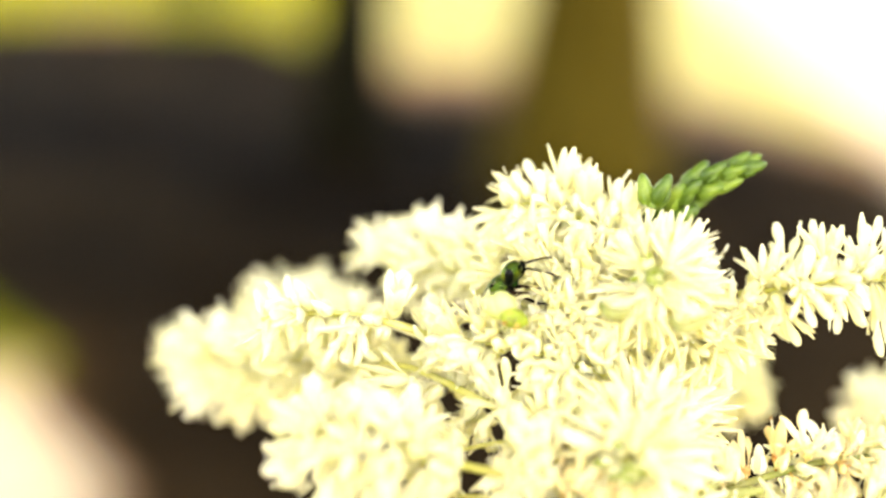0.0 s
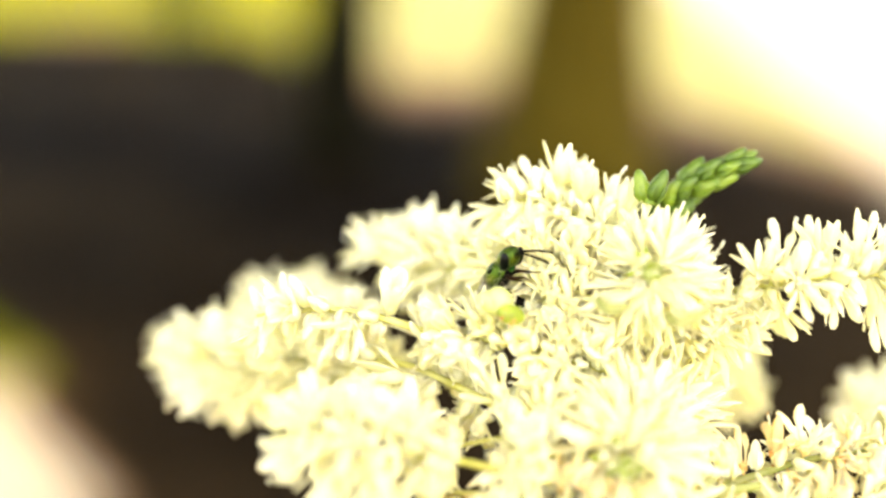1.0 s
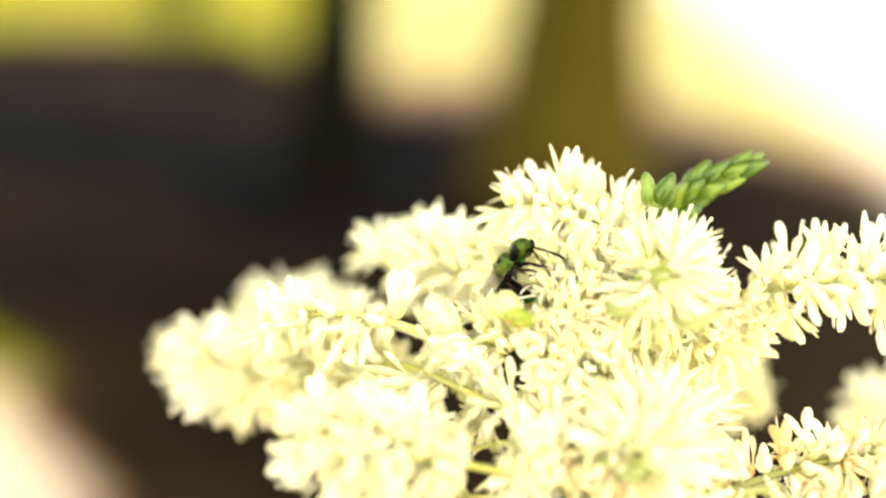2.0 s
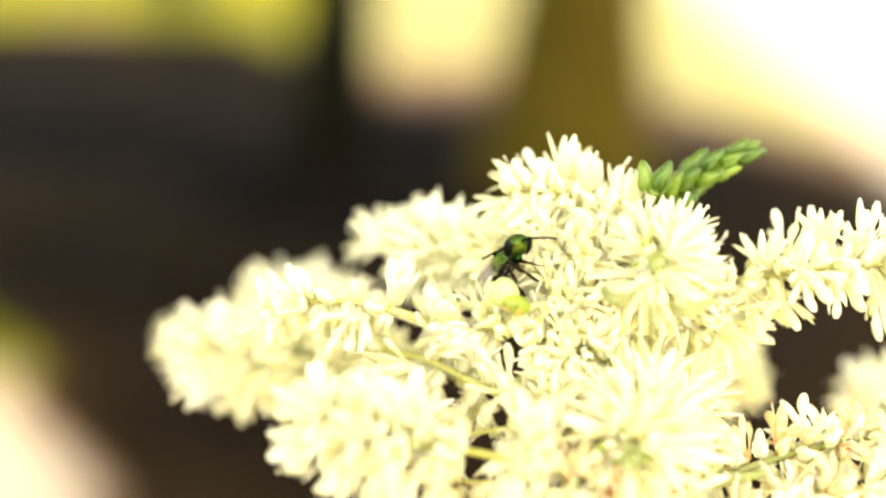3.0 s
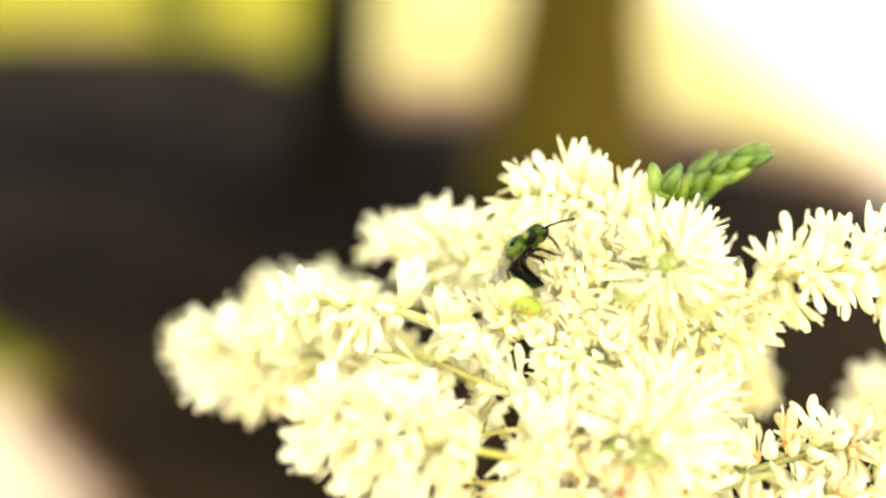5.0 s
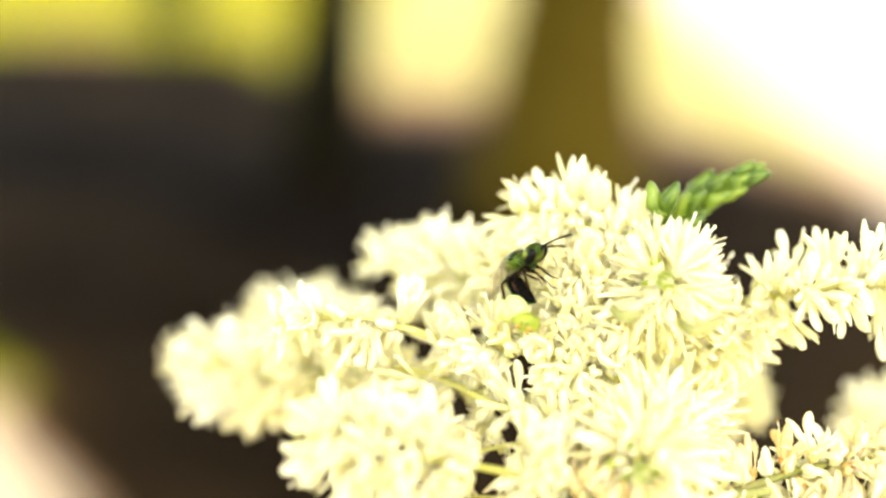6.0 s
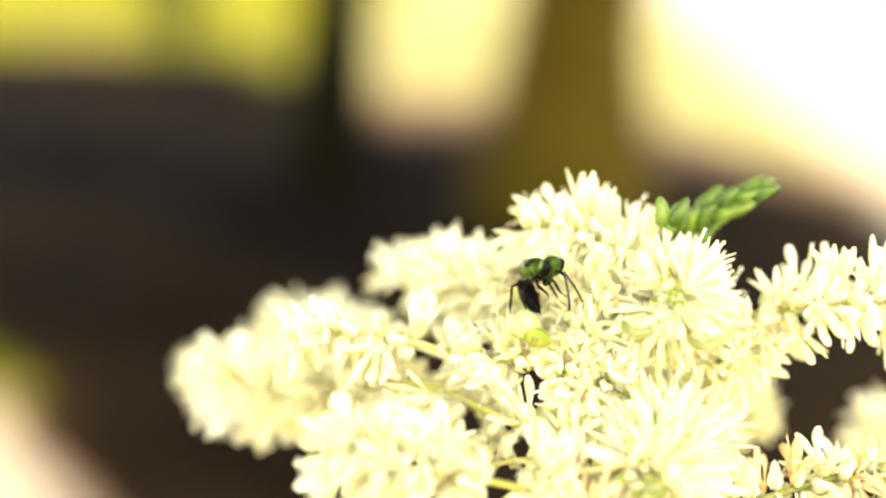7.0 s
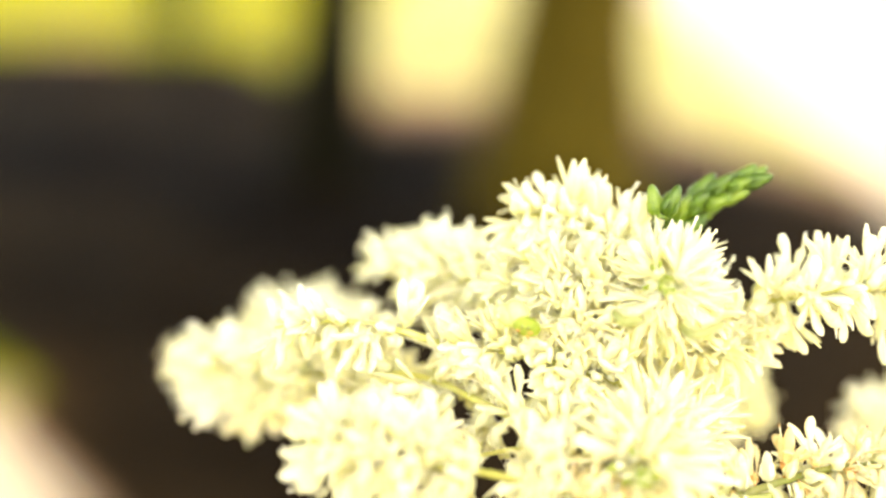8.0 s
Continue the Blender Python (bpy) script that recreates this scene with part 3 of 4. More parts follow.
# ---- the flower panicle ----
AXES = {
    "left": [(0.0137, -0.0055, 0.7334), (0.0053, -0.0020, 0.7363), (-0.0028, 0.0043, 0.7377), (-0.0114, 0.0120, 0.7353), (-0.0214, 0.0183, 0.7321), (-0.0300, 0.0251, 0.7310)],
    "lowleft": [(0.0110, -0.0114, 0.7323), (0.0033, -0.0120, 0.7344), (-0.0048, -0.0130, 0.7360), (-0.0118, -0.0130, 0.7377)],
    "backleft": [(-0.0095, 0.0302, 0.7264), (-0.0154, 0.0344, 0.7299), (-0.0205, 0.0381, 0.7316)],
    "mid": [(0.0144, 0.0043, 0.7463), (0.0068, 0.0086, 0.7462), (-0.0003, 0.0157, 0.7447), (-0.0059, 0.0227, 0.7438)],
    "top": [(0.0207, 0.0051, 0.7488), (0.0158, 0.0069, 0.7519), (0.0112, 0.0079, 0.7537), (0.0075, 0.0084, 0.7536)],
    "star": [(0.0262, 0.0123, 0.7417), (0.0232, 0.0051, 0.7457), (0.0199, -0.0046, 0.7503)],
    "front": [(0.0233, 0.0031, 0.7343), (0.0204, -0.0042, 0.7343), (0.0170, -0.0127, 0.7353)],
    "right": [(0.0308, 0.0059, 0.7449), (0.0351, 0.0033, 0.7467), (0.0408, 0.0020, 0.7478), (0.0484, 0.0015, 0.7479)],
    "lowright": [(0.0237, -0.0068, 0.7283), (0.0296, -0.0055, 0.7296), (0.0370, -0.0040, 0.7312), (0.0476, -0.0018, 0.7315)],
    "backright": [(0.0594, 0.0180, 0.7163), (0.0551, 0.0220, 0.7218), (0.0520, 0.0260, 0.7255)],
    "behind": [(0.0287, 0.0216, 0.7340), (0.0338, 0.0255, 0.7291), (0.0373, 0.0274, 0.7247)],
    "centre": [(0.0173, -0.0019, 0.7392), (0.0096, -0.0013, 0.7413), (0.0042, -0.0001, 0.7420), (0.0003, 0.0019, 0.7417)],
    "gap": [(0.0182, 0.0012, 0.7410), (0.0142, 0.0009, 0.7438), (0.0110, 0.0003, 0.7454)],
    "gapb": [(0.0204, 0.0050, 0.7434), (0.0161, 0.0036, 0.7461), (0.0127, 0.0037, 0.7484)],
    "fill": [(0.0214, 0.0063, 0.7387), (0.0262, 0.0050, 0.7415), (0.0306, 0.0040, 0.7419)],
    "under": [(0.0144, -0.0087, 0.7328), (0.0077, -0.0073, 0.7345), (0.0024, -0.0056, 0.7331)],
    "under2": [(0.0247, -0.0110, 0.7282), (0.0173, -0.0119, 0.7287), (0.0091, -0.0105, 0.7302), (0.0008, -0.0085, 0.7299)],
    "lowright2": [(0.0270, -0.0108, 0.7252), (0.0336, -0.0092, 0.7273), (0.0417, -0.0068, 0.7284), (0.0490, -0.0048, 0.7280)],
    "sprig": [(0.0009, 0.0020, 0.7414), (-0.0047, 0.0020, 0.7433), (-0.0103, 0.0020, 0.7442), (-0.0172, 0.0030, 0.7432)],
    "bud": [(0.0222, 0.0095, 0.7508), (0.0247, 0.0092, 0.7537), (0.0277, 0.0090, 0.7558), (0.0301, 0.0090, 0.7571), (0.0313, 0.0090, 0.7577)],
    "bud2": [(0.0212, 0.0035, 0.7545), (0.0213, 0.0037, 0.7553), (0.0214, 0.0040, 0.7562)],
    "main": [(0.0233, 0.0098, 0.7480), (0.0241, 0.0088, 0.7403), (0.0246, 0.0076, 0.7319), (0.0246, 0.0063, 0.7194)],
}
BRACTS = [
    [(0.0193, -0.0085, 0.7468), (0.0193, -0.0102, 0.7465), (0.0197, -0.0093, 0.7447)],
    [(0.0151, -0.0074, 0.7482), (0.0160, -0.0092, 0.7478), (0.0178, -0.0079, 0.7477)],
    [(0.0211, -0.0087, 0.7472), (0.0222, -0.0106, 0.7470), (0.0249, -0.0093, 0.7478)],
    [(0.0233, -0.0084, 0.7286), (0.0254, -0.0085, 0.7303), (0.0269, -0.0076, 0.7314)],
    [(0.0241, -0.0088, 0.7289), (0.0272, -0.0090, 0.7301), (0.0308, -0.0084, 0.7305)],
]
# length of the florets, florets a millimetre, share of buds at the tip
HABIT = {
    "left": (1.32, 1.75), "lowleft": (1.1, 2.1), "backleft": (1.45, 3.2), "mid": (1.22, 1.75), "top": (1.22, 1.1),
    "star": (1.35, 2.6), "front": (1.55, 2.6), "right": (1.3, 0.75), "lowright": (1.05, 0.9), "backright": (1.25, 1.7),
    "sprig": (1.2, 0.5), "behind": (1.2, 1.5), "centre": (1.15, 1.9), "fill": (1.15, 2.2), "gap": (1.1, 2.4), "gapb": (1.2, 2.6), "under": (1.0, 0.9), "under2": (1.1, 1.5), "lowright2": (1.1, 0.8),
}
MM = 0.001
# what shows between the florets: a point and how wide the gap before it is
IN_VIEW = [(Vector((0.0071, -0.0042, 0.7467)), 0.0015)] + [(Vector(b[1]), 0.0018) for b in BRACTS[:3]]
BEE_SEAT = Vector((0.0072, -0.0007, 0.7503))
# narrow openings fitted to the camera's view of the shaded bed: point, direction, radius
OPENINGS = [
    (Vector((-0.0063, -0.0005, 0.7479)), Vector((-0.061, 0.958, -0.280)), 0.00109),
    (Vector((-0.0083, -0.0004, 0.7487)), Vector((-0.078, 0.959, -0.272)), 0.00087),
    (Vector((-0.0027, -0.0017, 0.7434)), Vector((-0.030, 0.948, -0.318)), 0.00065),
    (Vector((-0.0021, -0.0023, 0.7416)), Vector((-0.025, 0.942, -0.334)), 0.00054),
    (Vector((0.0027, -0.0012, 0.7448)), Vector((0.016, 0.952, -0.306)), 0.00049),
    (Vector((0.0073, -0.0026, 0.7412)), Vector((0.056, 0.940, -0.337)), 0.00038),
    (Vector((-0.0023, -0.0013, 0.7447)), Vector((-0.027, 0.951, -0.307)), 0.00043),
    (Vector((0.0010, -0.0041, 0.7369)), Vector((0.001, 0.928, -0.373)), 0.00054),
    (Vector((0.0065, -0.0047, 0.7356)), Vector((0.049, 0.922, -0.384)), 0.00038),
    (Vector((0.0042, -0.0062, 0.7321)), Vector((0.029, 0.910, -0.414)), 0.00071),
    (Vector((0.0044, -0.0075, 0.7294)), Vector((0.031, 0.899, -0.437)), 0.00054),
]


def floret_mesh(seed, kind="spoon", spent=False):
    """Calyx cup, petals (a flat feathery star, loose spoons or a half-closed tulip), club-tipped stamens and two carpels; +z is outward."""
    rng = random.Random(seed)
    g = Geo()
    g.loft([(0, 0, -0.9 * MM), (0, 0, -0.3 * MM), (0, 0, 0.1 * MM), (0, 0, 0.7 * MM)], [0.13 * MM, 0.16 * MM, 0.5 * MM, 0.55 * MM], 7, 2)

    def ray(count, k, out, length, curl, base):
        a = 2 * math.pi * (k + rng.uniform(-0.3, 0.3)) / count
        p, pts = Vector((base * math.cos(a) * MM, base * math.sin(a) * MM, 0.35 * MM)), []
        twist = rng.uniform(-0.25, 0.25)
        for i in range(8):
            pts.append(p.copy())
            p = p + Vector((math.sin(out) * math.cos(a), math.sin(out) * math.sin(a), math.cos(out))) * (length * MM / 7)
            out += curl / 7
            a += twist / 7
        return a, pts

    petals = {"feathery": 11, "spoon": 8, "tulip": 7}[kind]
    for k in range(petals):
        if kind == "feathery":
            length, out, curl = rng.uniform(2.6, 3.9), rng.uniform(0.15, 1.15), rng.uniform(-0.5, 0.6)
            w = rng.uniform(0.26, 0.48) * MM
            shape = (0.5, 0.6, 0.8, 1.0, 1.0, 0.85, 0.6, 0.25)
        elif kind == "spoon":
            length, out, curl = rng.uniform(2.3, 3.7), rng.uniform(0.2, 1.05), rng.uniform(-0.7, 0.8)
            w = rng.uniform(0.32, 0.56) * MM
            shape = [(0.3, 0.36, 0.45, 0.62, 0.88, 1.0, 0.9, 0.45), (0.45, 0.6, 0.8, 0.95, 1.0, 0.9, 0.68, 0.25), (0.25, 0.28, 0.34, 0.48, 0.75, 1.0, 0.98, 0.5)][rng.randrange(3)]
        else:
            length, out, curl = rng.uniform(2.0, 2.9), rng.uniform(0.08, 0.5), rng.uniform(-0.3, 0.35)
            w = rng.uniform(0.52, 0.80) * MM
            shape = [(0.5, 0.62, 0.75, 0.9, 1.0, 1.0, 0.85, 0.4), (0.6, 0.75, 0.9, 1.0, 1.0, 0.85, 0.6, 0.22)][rng.randrange(2)]
        a, pts = ray(petals, k, out, length, curl, 0.28 if kind == "feathery" else 0.4)
        side = Vector((-math.sin(a), math.cos(a), 0)) + Vector((0, 0, rng.uniform(-0.6, 0.6)))
        g.loft(pts, [w * q for q in shape], 6, 0, 0.26, side)
    stamens = {"feathery": 2, "spoon": 3, "tulip": 2}[kind]
    for k in range(stamens):
        a, pts = ray(stamens, k, rng.uniform(0.05, 0.8), rng.uniform(2.2, 3.7), rng.uniform(-0.6, 0.5), 0.2)
        r = rng.uniform(0.05, 0.085) * MM
        g.loft(pts, [r, r, r, r, r, r, r * 1.1, r * 1.2], 4, 1)
        if rng.random() < 0.75:
            g.ball(pts[-1], pts[-1] - pts[-2] + Vector((rng.uniform(-1, 1), rng.uniform(-1, 1), 0)) * 3e-4, rng.uniform(0.28, 0.5) * MM, rng.uniform(0.18, 0.27) * MM, 3 if rng.random() < 0.35 else 1, 5, 3)
    for sgn in (-1, 1):
        g.ball((sgn * 0.15 * MM, 0, 0.8 * MM), (sgn * 0.3, 0, 1), 1.1 * MM, 0.42 * MM, 2, 6, 4)
    return g.mesh("floret", [FADED if spent else PETAL, STAMEN, RUST if spent else CALYX, RUST if spent else ANTHER])


def bud_mesh(seed, mats, width=0.88):
    """A closed bud with two overlapping sepals."""
    rng = random.Random(seed)
    g = Geo()
    g.ball((0, 0, 0.95 * MM), (0, 0, 1), 2.3 * MM, width * MM, 0, 8, 6, 0.85, Vector((1, 0, 0)))
    for k in range(3):
        a = 2.1 * k + rng.uniform(-0.3, 0.3)
        d = Vector((math.cos(a), math.sin(a), 0))
        g.loft([d * 0.3 * MM + Vector((0, 0, -0.1 * MM)), d * 0.5 * MM + Vector((0, 0, 0.4 * MM)), d * 0.47 * MM + Vector((0, 0, 0.95 * MM)), d * 0.25 * MM + Vector((0, 0, 1.45 * MM))],
               [0.25 * MM, 0.4 * MM, 0.33 * MM, 0.08 * MM], 6, 1, 0.3, Vector((-d.y, d.x, 0)))
    return g.mesh("flower_bud", mats)


FLORETS = [floret_mesh(40 + i) for i in range(16)]
FEATHERY = [floret_mesh(90 + i, "feathery") for i in range(12)]
TULIPS = [floret_mesh(110 + i, "tulip") for i in range(12)]
SPENT = [floret_mesh(60 + i, "spoon", True) for i in range(6)]
LIME_BUDS = [bud_mesh(75 + i, [LIME, CALYX]) for i in range(3)]
PALE_BUDS = [bud_mesh(70 + i, [PETAL, CALYX]) for i in range(4)]
GREEN_BUDS = [bud_mesh(80 + i, [BUD, BUD], 1.1) for i in range(4)]


def clear_of_bee(p, out, reach):
    """Clears florets hiding the bee, the fruit or the openings from the camera."""
    ahead = Vector((0, -1, 0.25)).normalized()
    for i in range(7):
        q = p + out * (reach * i / 6)
        d = q - BEE_SEAT
        run = max(0.0, min(0.016, d.dot(ahead)))
        if (d - ahead * run).length < (0.0026 if run < 0.0008 else 0.0036):
            return False
        for at, r in IN_VIEW:
            d = q - at
            run = max(0.0, d.dot(ahead))
            if (d - ahead * run).length < r + 0.0008 * i / 6:
                return False
        for at, way, r in OPENINGS:
            d = q - at
            if (d - way * d.dot(way)).length < r + 0.0004 + 0.0007 * i / 6:
                return False
    return True


def build_panicle():
    panicle = tagged(new("flower_panicle"), "creamy white feathery flower panicle with green bud tips", "flower")
    panicle.location = (0.0246, 0.0075, 0)
    g = Geo()
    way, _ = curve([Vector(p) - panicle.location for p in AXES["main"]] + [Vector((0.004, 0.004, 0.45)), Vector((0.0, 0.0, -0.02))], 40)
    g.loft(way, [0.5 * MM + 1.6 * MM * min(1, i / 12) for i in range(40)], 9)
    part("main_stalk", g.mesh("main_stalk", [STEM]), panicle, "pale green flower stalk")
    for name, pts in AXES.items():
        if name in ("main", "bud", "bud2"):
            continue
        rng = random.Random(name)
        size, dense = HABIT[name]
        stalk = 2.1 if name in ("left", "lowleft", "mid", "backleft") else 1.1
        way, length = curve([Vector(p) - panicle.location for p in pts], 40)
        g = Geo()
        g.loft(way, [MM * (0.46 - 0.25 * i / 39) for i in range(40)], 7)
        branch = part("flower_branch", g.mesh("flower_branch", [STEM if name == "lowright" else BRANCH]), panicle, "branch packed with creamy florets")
        count = int(length * 1000 * dense * 1.18)
        turn = rng.uniform(0, 6)
        for k in range(count):
            s = (k + rng.uniform(-0.3, 0.3)) / count
            s = min(0.999, max(0.02, s))
            i = s * 39
            j = min(38, int(i))
            p = way[j].lerp(way[j + 1], i - j)
            d = (way[j + 1] - way[j]).normalized()
            a = d.orthogonal().normalized()
            a = Matrix.Rotation(k * 2.39996 + turn + rng.uniform(-0.4, 0.4), 3, d) @ a
            lean = 0.25 + 1.4 * max(0.0, (s - 0.8) / 0.2) ** 1.5 + rng.uniform(-0.2, 0.25)
            out = (a + d * lean).normalized()
            if name == "lowright" and s < 0.4 and out.y < -0.3 or name == "left" and 0.15 < s < 0.42 and out.y < -0.45:
                continue
            sc = size * rng.uniform(0.82, 1.18) * (1 - 0.35 * max(0.0, (s - 0.85) / 0.15))
            if not clear_of_bee(p + panicle.location, out, (stalk + 2.9) * MM * sc):
                continue
            start = p + out * (stalk * MM * sc)
            roll = Matrix.Rotation(rng.uniform(0, 6.3), 4, "Z")
            m = Matrix.Translation(start) @ out.to_track_quat("Z", "Y").to_matrix().to_4x4() @ roll @ Matrix.Scale(sc, 4)
            if name in ("star", "front") and s > 0.91:
                part("flower_bud", rng.choice(LIME_BUDS), branch, "small yellow-green bud", m @ Matrix.Scale(0.75, 4))
            elif s > 0.965 or rng.random() < 0.04:
                part("flower_bud", rng.choice(PALE_BUDS), branch, m=m)
            elif name in ("lowright", "lowright2", "under2") and rng.random() < (0.6 if name.startswith("lowright") else 0.3):
                part("floret", rng.choice(SPENT), branch, "creamy floret with a rusty fading centre", m)
            else:
                stars, cups = {"star": (0.85, 0), "front": (0.85, 0), "behind": (0.6, 0.3), "backright": (0.7, 0.2), "left": (0.12, 0.45), "lowleft": (0.12, 0.45),
                               "backleft": (0.1, 0.6), "mid": (0.15, 0.3), "top": (0.4, 0.08), "sprig": (0, 0.6), "right": (0.1, 0.05)}.get(name, (0.2, 0.45))
                pick = rng.random()
                kinds = FEATHERY if pick < stars else TULIPS if pick < stars + cups else FLORETS
                part("floret", rng.choice(kinds), branch, m=m)
        # pale filler buds packed round the branch, added to brighten gaps under the florets
        close = 2.6 if name in ("gap", "gapb", "centre", "fill", "star", "top") else 1.7
        for k in range(int(length * 1000 * close)):
            i = 39 * min(0.97, 0.03 + k / (length * 1000 * close))
            j = min(38, int(i))
            p = way[j].lerp(way[j + 1], i - j)
            d = (way[j + 1] - way[j]).normalized()
            a = Matrix.Rotation(k * 2.39996 + turn + 1.2, 3, d) @ d.orthogonal().normalized()
            out = (a + d * rng.uniform(0.1, 0.6)).normalized()
            if name in ("star", "front") and i > 28 or name in ("lowright", "left") and i < 17 and out.y < -0.3 or not clear_of_bee(p + panicle.location, out, 0.0028):
                continue
            m = Matrix.Translation(p + out * 0.7 * MM) @ out.to_track_quat("Z", "Y").to_matrix().to_4x4() @ Matrix.Scale(size * rng.uniform(1.0, 1.35), 4)
            part("flower_bud", rng.choice(PALE_BUDS), branch, m=m)
    g = Geo()
    k = Vector((0.0067, -0.0030, 0.7466)) - panicle.location
    g.ball(k, (-0.5, -0.35, 1), 3.2 * MM, 2.3 * MM, 0, 18, 12)
    g.ball(k + Vector((-0.9, 0.1, -0.2)) * MM, (-0.9, -0.2, 0.8), 3.0 * MM, 2.0 * MM, 0, 16, 10)
    g.ball(k + Vector((0.9, -1.2, -0.9)) * MM, (1, -0.2, -0.25), 2.7 * MM, 1.9 * MM, 1, 14, 10)
    for i in range(7):
        w = 0.9 * i
        c = k + Vector((0.5 + 0.6 * math.cos(w), -2.2, -1.2 + 0.6 * math.sin(w))) * MM
        g.ball(c, (math.cos(w), -0.5, math.sin(w)), 0.6 * MM, 0.3 * MM, 2 if i % 3 else 3, 6, 4)
    part("young_fruit", g.mesh("young_fruit", [FRUIT, LIME, STEM, RUST]), panicle, "rounded pale green young fruit")
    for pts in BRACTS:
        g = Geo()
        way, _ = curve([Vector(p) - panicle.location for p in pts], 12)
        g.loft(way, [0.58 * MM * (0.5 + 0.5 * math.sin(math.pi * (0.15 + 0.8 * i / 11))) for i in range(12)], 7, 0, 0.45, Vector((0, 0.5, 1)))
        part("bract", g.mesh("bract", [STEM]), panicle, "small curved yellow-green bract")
    for at, size in (((0.0199, -0.0066, 0.7507), 0.75), ((0.0170, -0.0150, 0.7356), 0.85)):
        rng = random.Random(int(size * 100))
        for k in range(7):
            out = Vector((0.55 * math.cos(0.9 * k), -1, 0.25 + 0.55 * math.sin(0.9 * k))) if k else Vector((0, -1, 0.25))
            m = Matrix.Translation(Vector(at) - panicle.location + out * 0.3 * MM) @ out.to_track_quat("Z", "Y").to_matrix().to_4x4() @ Matrix.Scale(size * rng.uniform(0.8, 1.1), 4)
            part("flower_bud", rng.choice(LIME_BUDS), panicle, "small yellow-green bud", m)
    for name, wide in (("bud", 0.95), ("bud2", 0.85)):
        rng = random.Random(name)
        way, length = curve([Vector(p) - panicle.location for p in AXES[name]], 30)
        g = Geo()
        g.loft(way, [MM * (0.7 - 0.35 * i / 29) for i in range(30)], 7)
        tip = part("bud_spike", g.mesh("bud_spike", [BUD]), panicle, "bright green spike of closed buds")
        count = 3 if name == "bud2" else int(length * 1000 * 1.7)
        for k in range(count):
            s = 0.1 + 0.08 * k if name == "bud2" else (k + 0.5) / count
            i = s * 29
            j = min(28, int(i))
            p = way[j].lerp(way[j + 1], i - j)
            d = (way[j + 1] - way[j]).normalized()
            a = Matrix.Rotation(k * 2.39996, 3, d) @ d.orthogonal().normalized()
            out = (a * (0.42 - 0.27 * s) + d).normalized()
            sc = wide * (2.0 - 0.75 * s) * rng.uniform(0.88, 1.12)
            m = Matrix.Translation(p + a * MM * (0.5 if name == "bud2" else 1.05 - 0.65 * s) * wide) @ out.to_track_quat("Z", "Y").to_matrix().to_4x4() @ Matrix.Scale(sc, 4)
            part("green_bud", rng.choice(GREEN_BUDS), tip, m=m)
    return panicle


panicle = build_panicle()


# ---- the bees ----
def wing_mesh(length, width, veins, flip=1):
    """A membrane along -y with a veined front edge."""
    g = Geo()
    n = 12
    half = [0.25, 0.5, 0.72, 0.88, 0.97, 1.0, 1.0, 0.95, 0.86, 0.7, 0.45, 0.1]
    for z in (0.006 * MM, -0.006 * MM):
        for i in range(n):
            y = -length * i / (n - 1)
            g.v += [Vector((0.12 * width * half[i], y, z)), Vector((-0.88 * width * half[i] * (0.8 + 0.2 * i / n), y, z + 0.02 * width * math.sin(i)))]
    for i in range(n - 1):
        a = 2 * i
        g.f += [(a, a + 1, a + 3, a + 2), (a + 2 * n, a + 2 + 2 * n, a + 3 + 2 * n, a + 1 + 2 * n)]
        g.m += [0, 0]
    for line in veins:
        g.loft([Vector((x * width, -y * length, 0.012 * MM)) for x, y in line], [0.035 * MM * (1 - 0.5 * i / len(line)) for i in range(len(line))], 4, 1)
    for v in g.v:
        v.x *= flip
    return g.mesh("wing", [WING, VEIN])


FORE_VEINS = [[(0.05, 0), (0.1, 0.3), (0.12, 0.62), (0.10, 0.75)], [(-0.05, 0.02), (-0.25, 0.3), (-0.33, 0.5), (0.1, 0.62)],
              [(-0.1, 0.02), (-0.5, 0.4), (-0.72, 0.6)], [(-0.33, 0.5), (-0.4, 0.7), (-0.1, 0.85), (0.1, 0.78)], [(-0.5, 0.4), (-0.33, 0.5)]]
HIND_VEINS = [[(0.05, 0), (0.1, 0.4), (0.1, 0.7)], [(-0.05, 0), (-0.35, 0.4), (-0.4, 0.7)]]
FORE = {s: wing_mesh(6.0 * MM, 2.0 * MM, FORE_VEINS, s) for s in (-1, 1)}
HIND = {s: wing_mesh(4.4 * MM, 1.5 * MM, HIND_VEINS, s) for s in (-1, 1)}


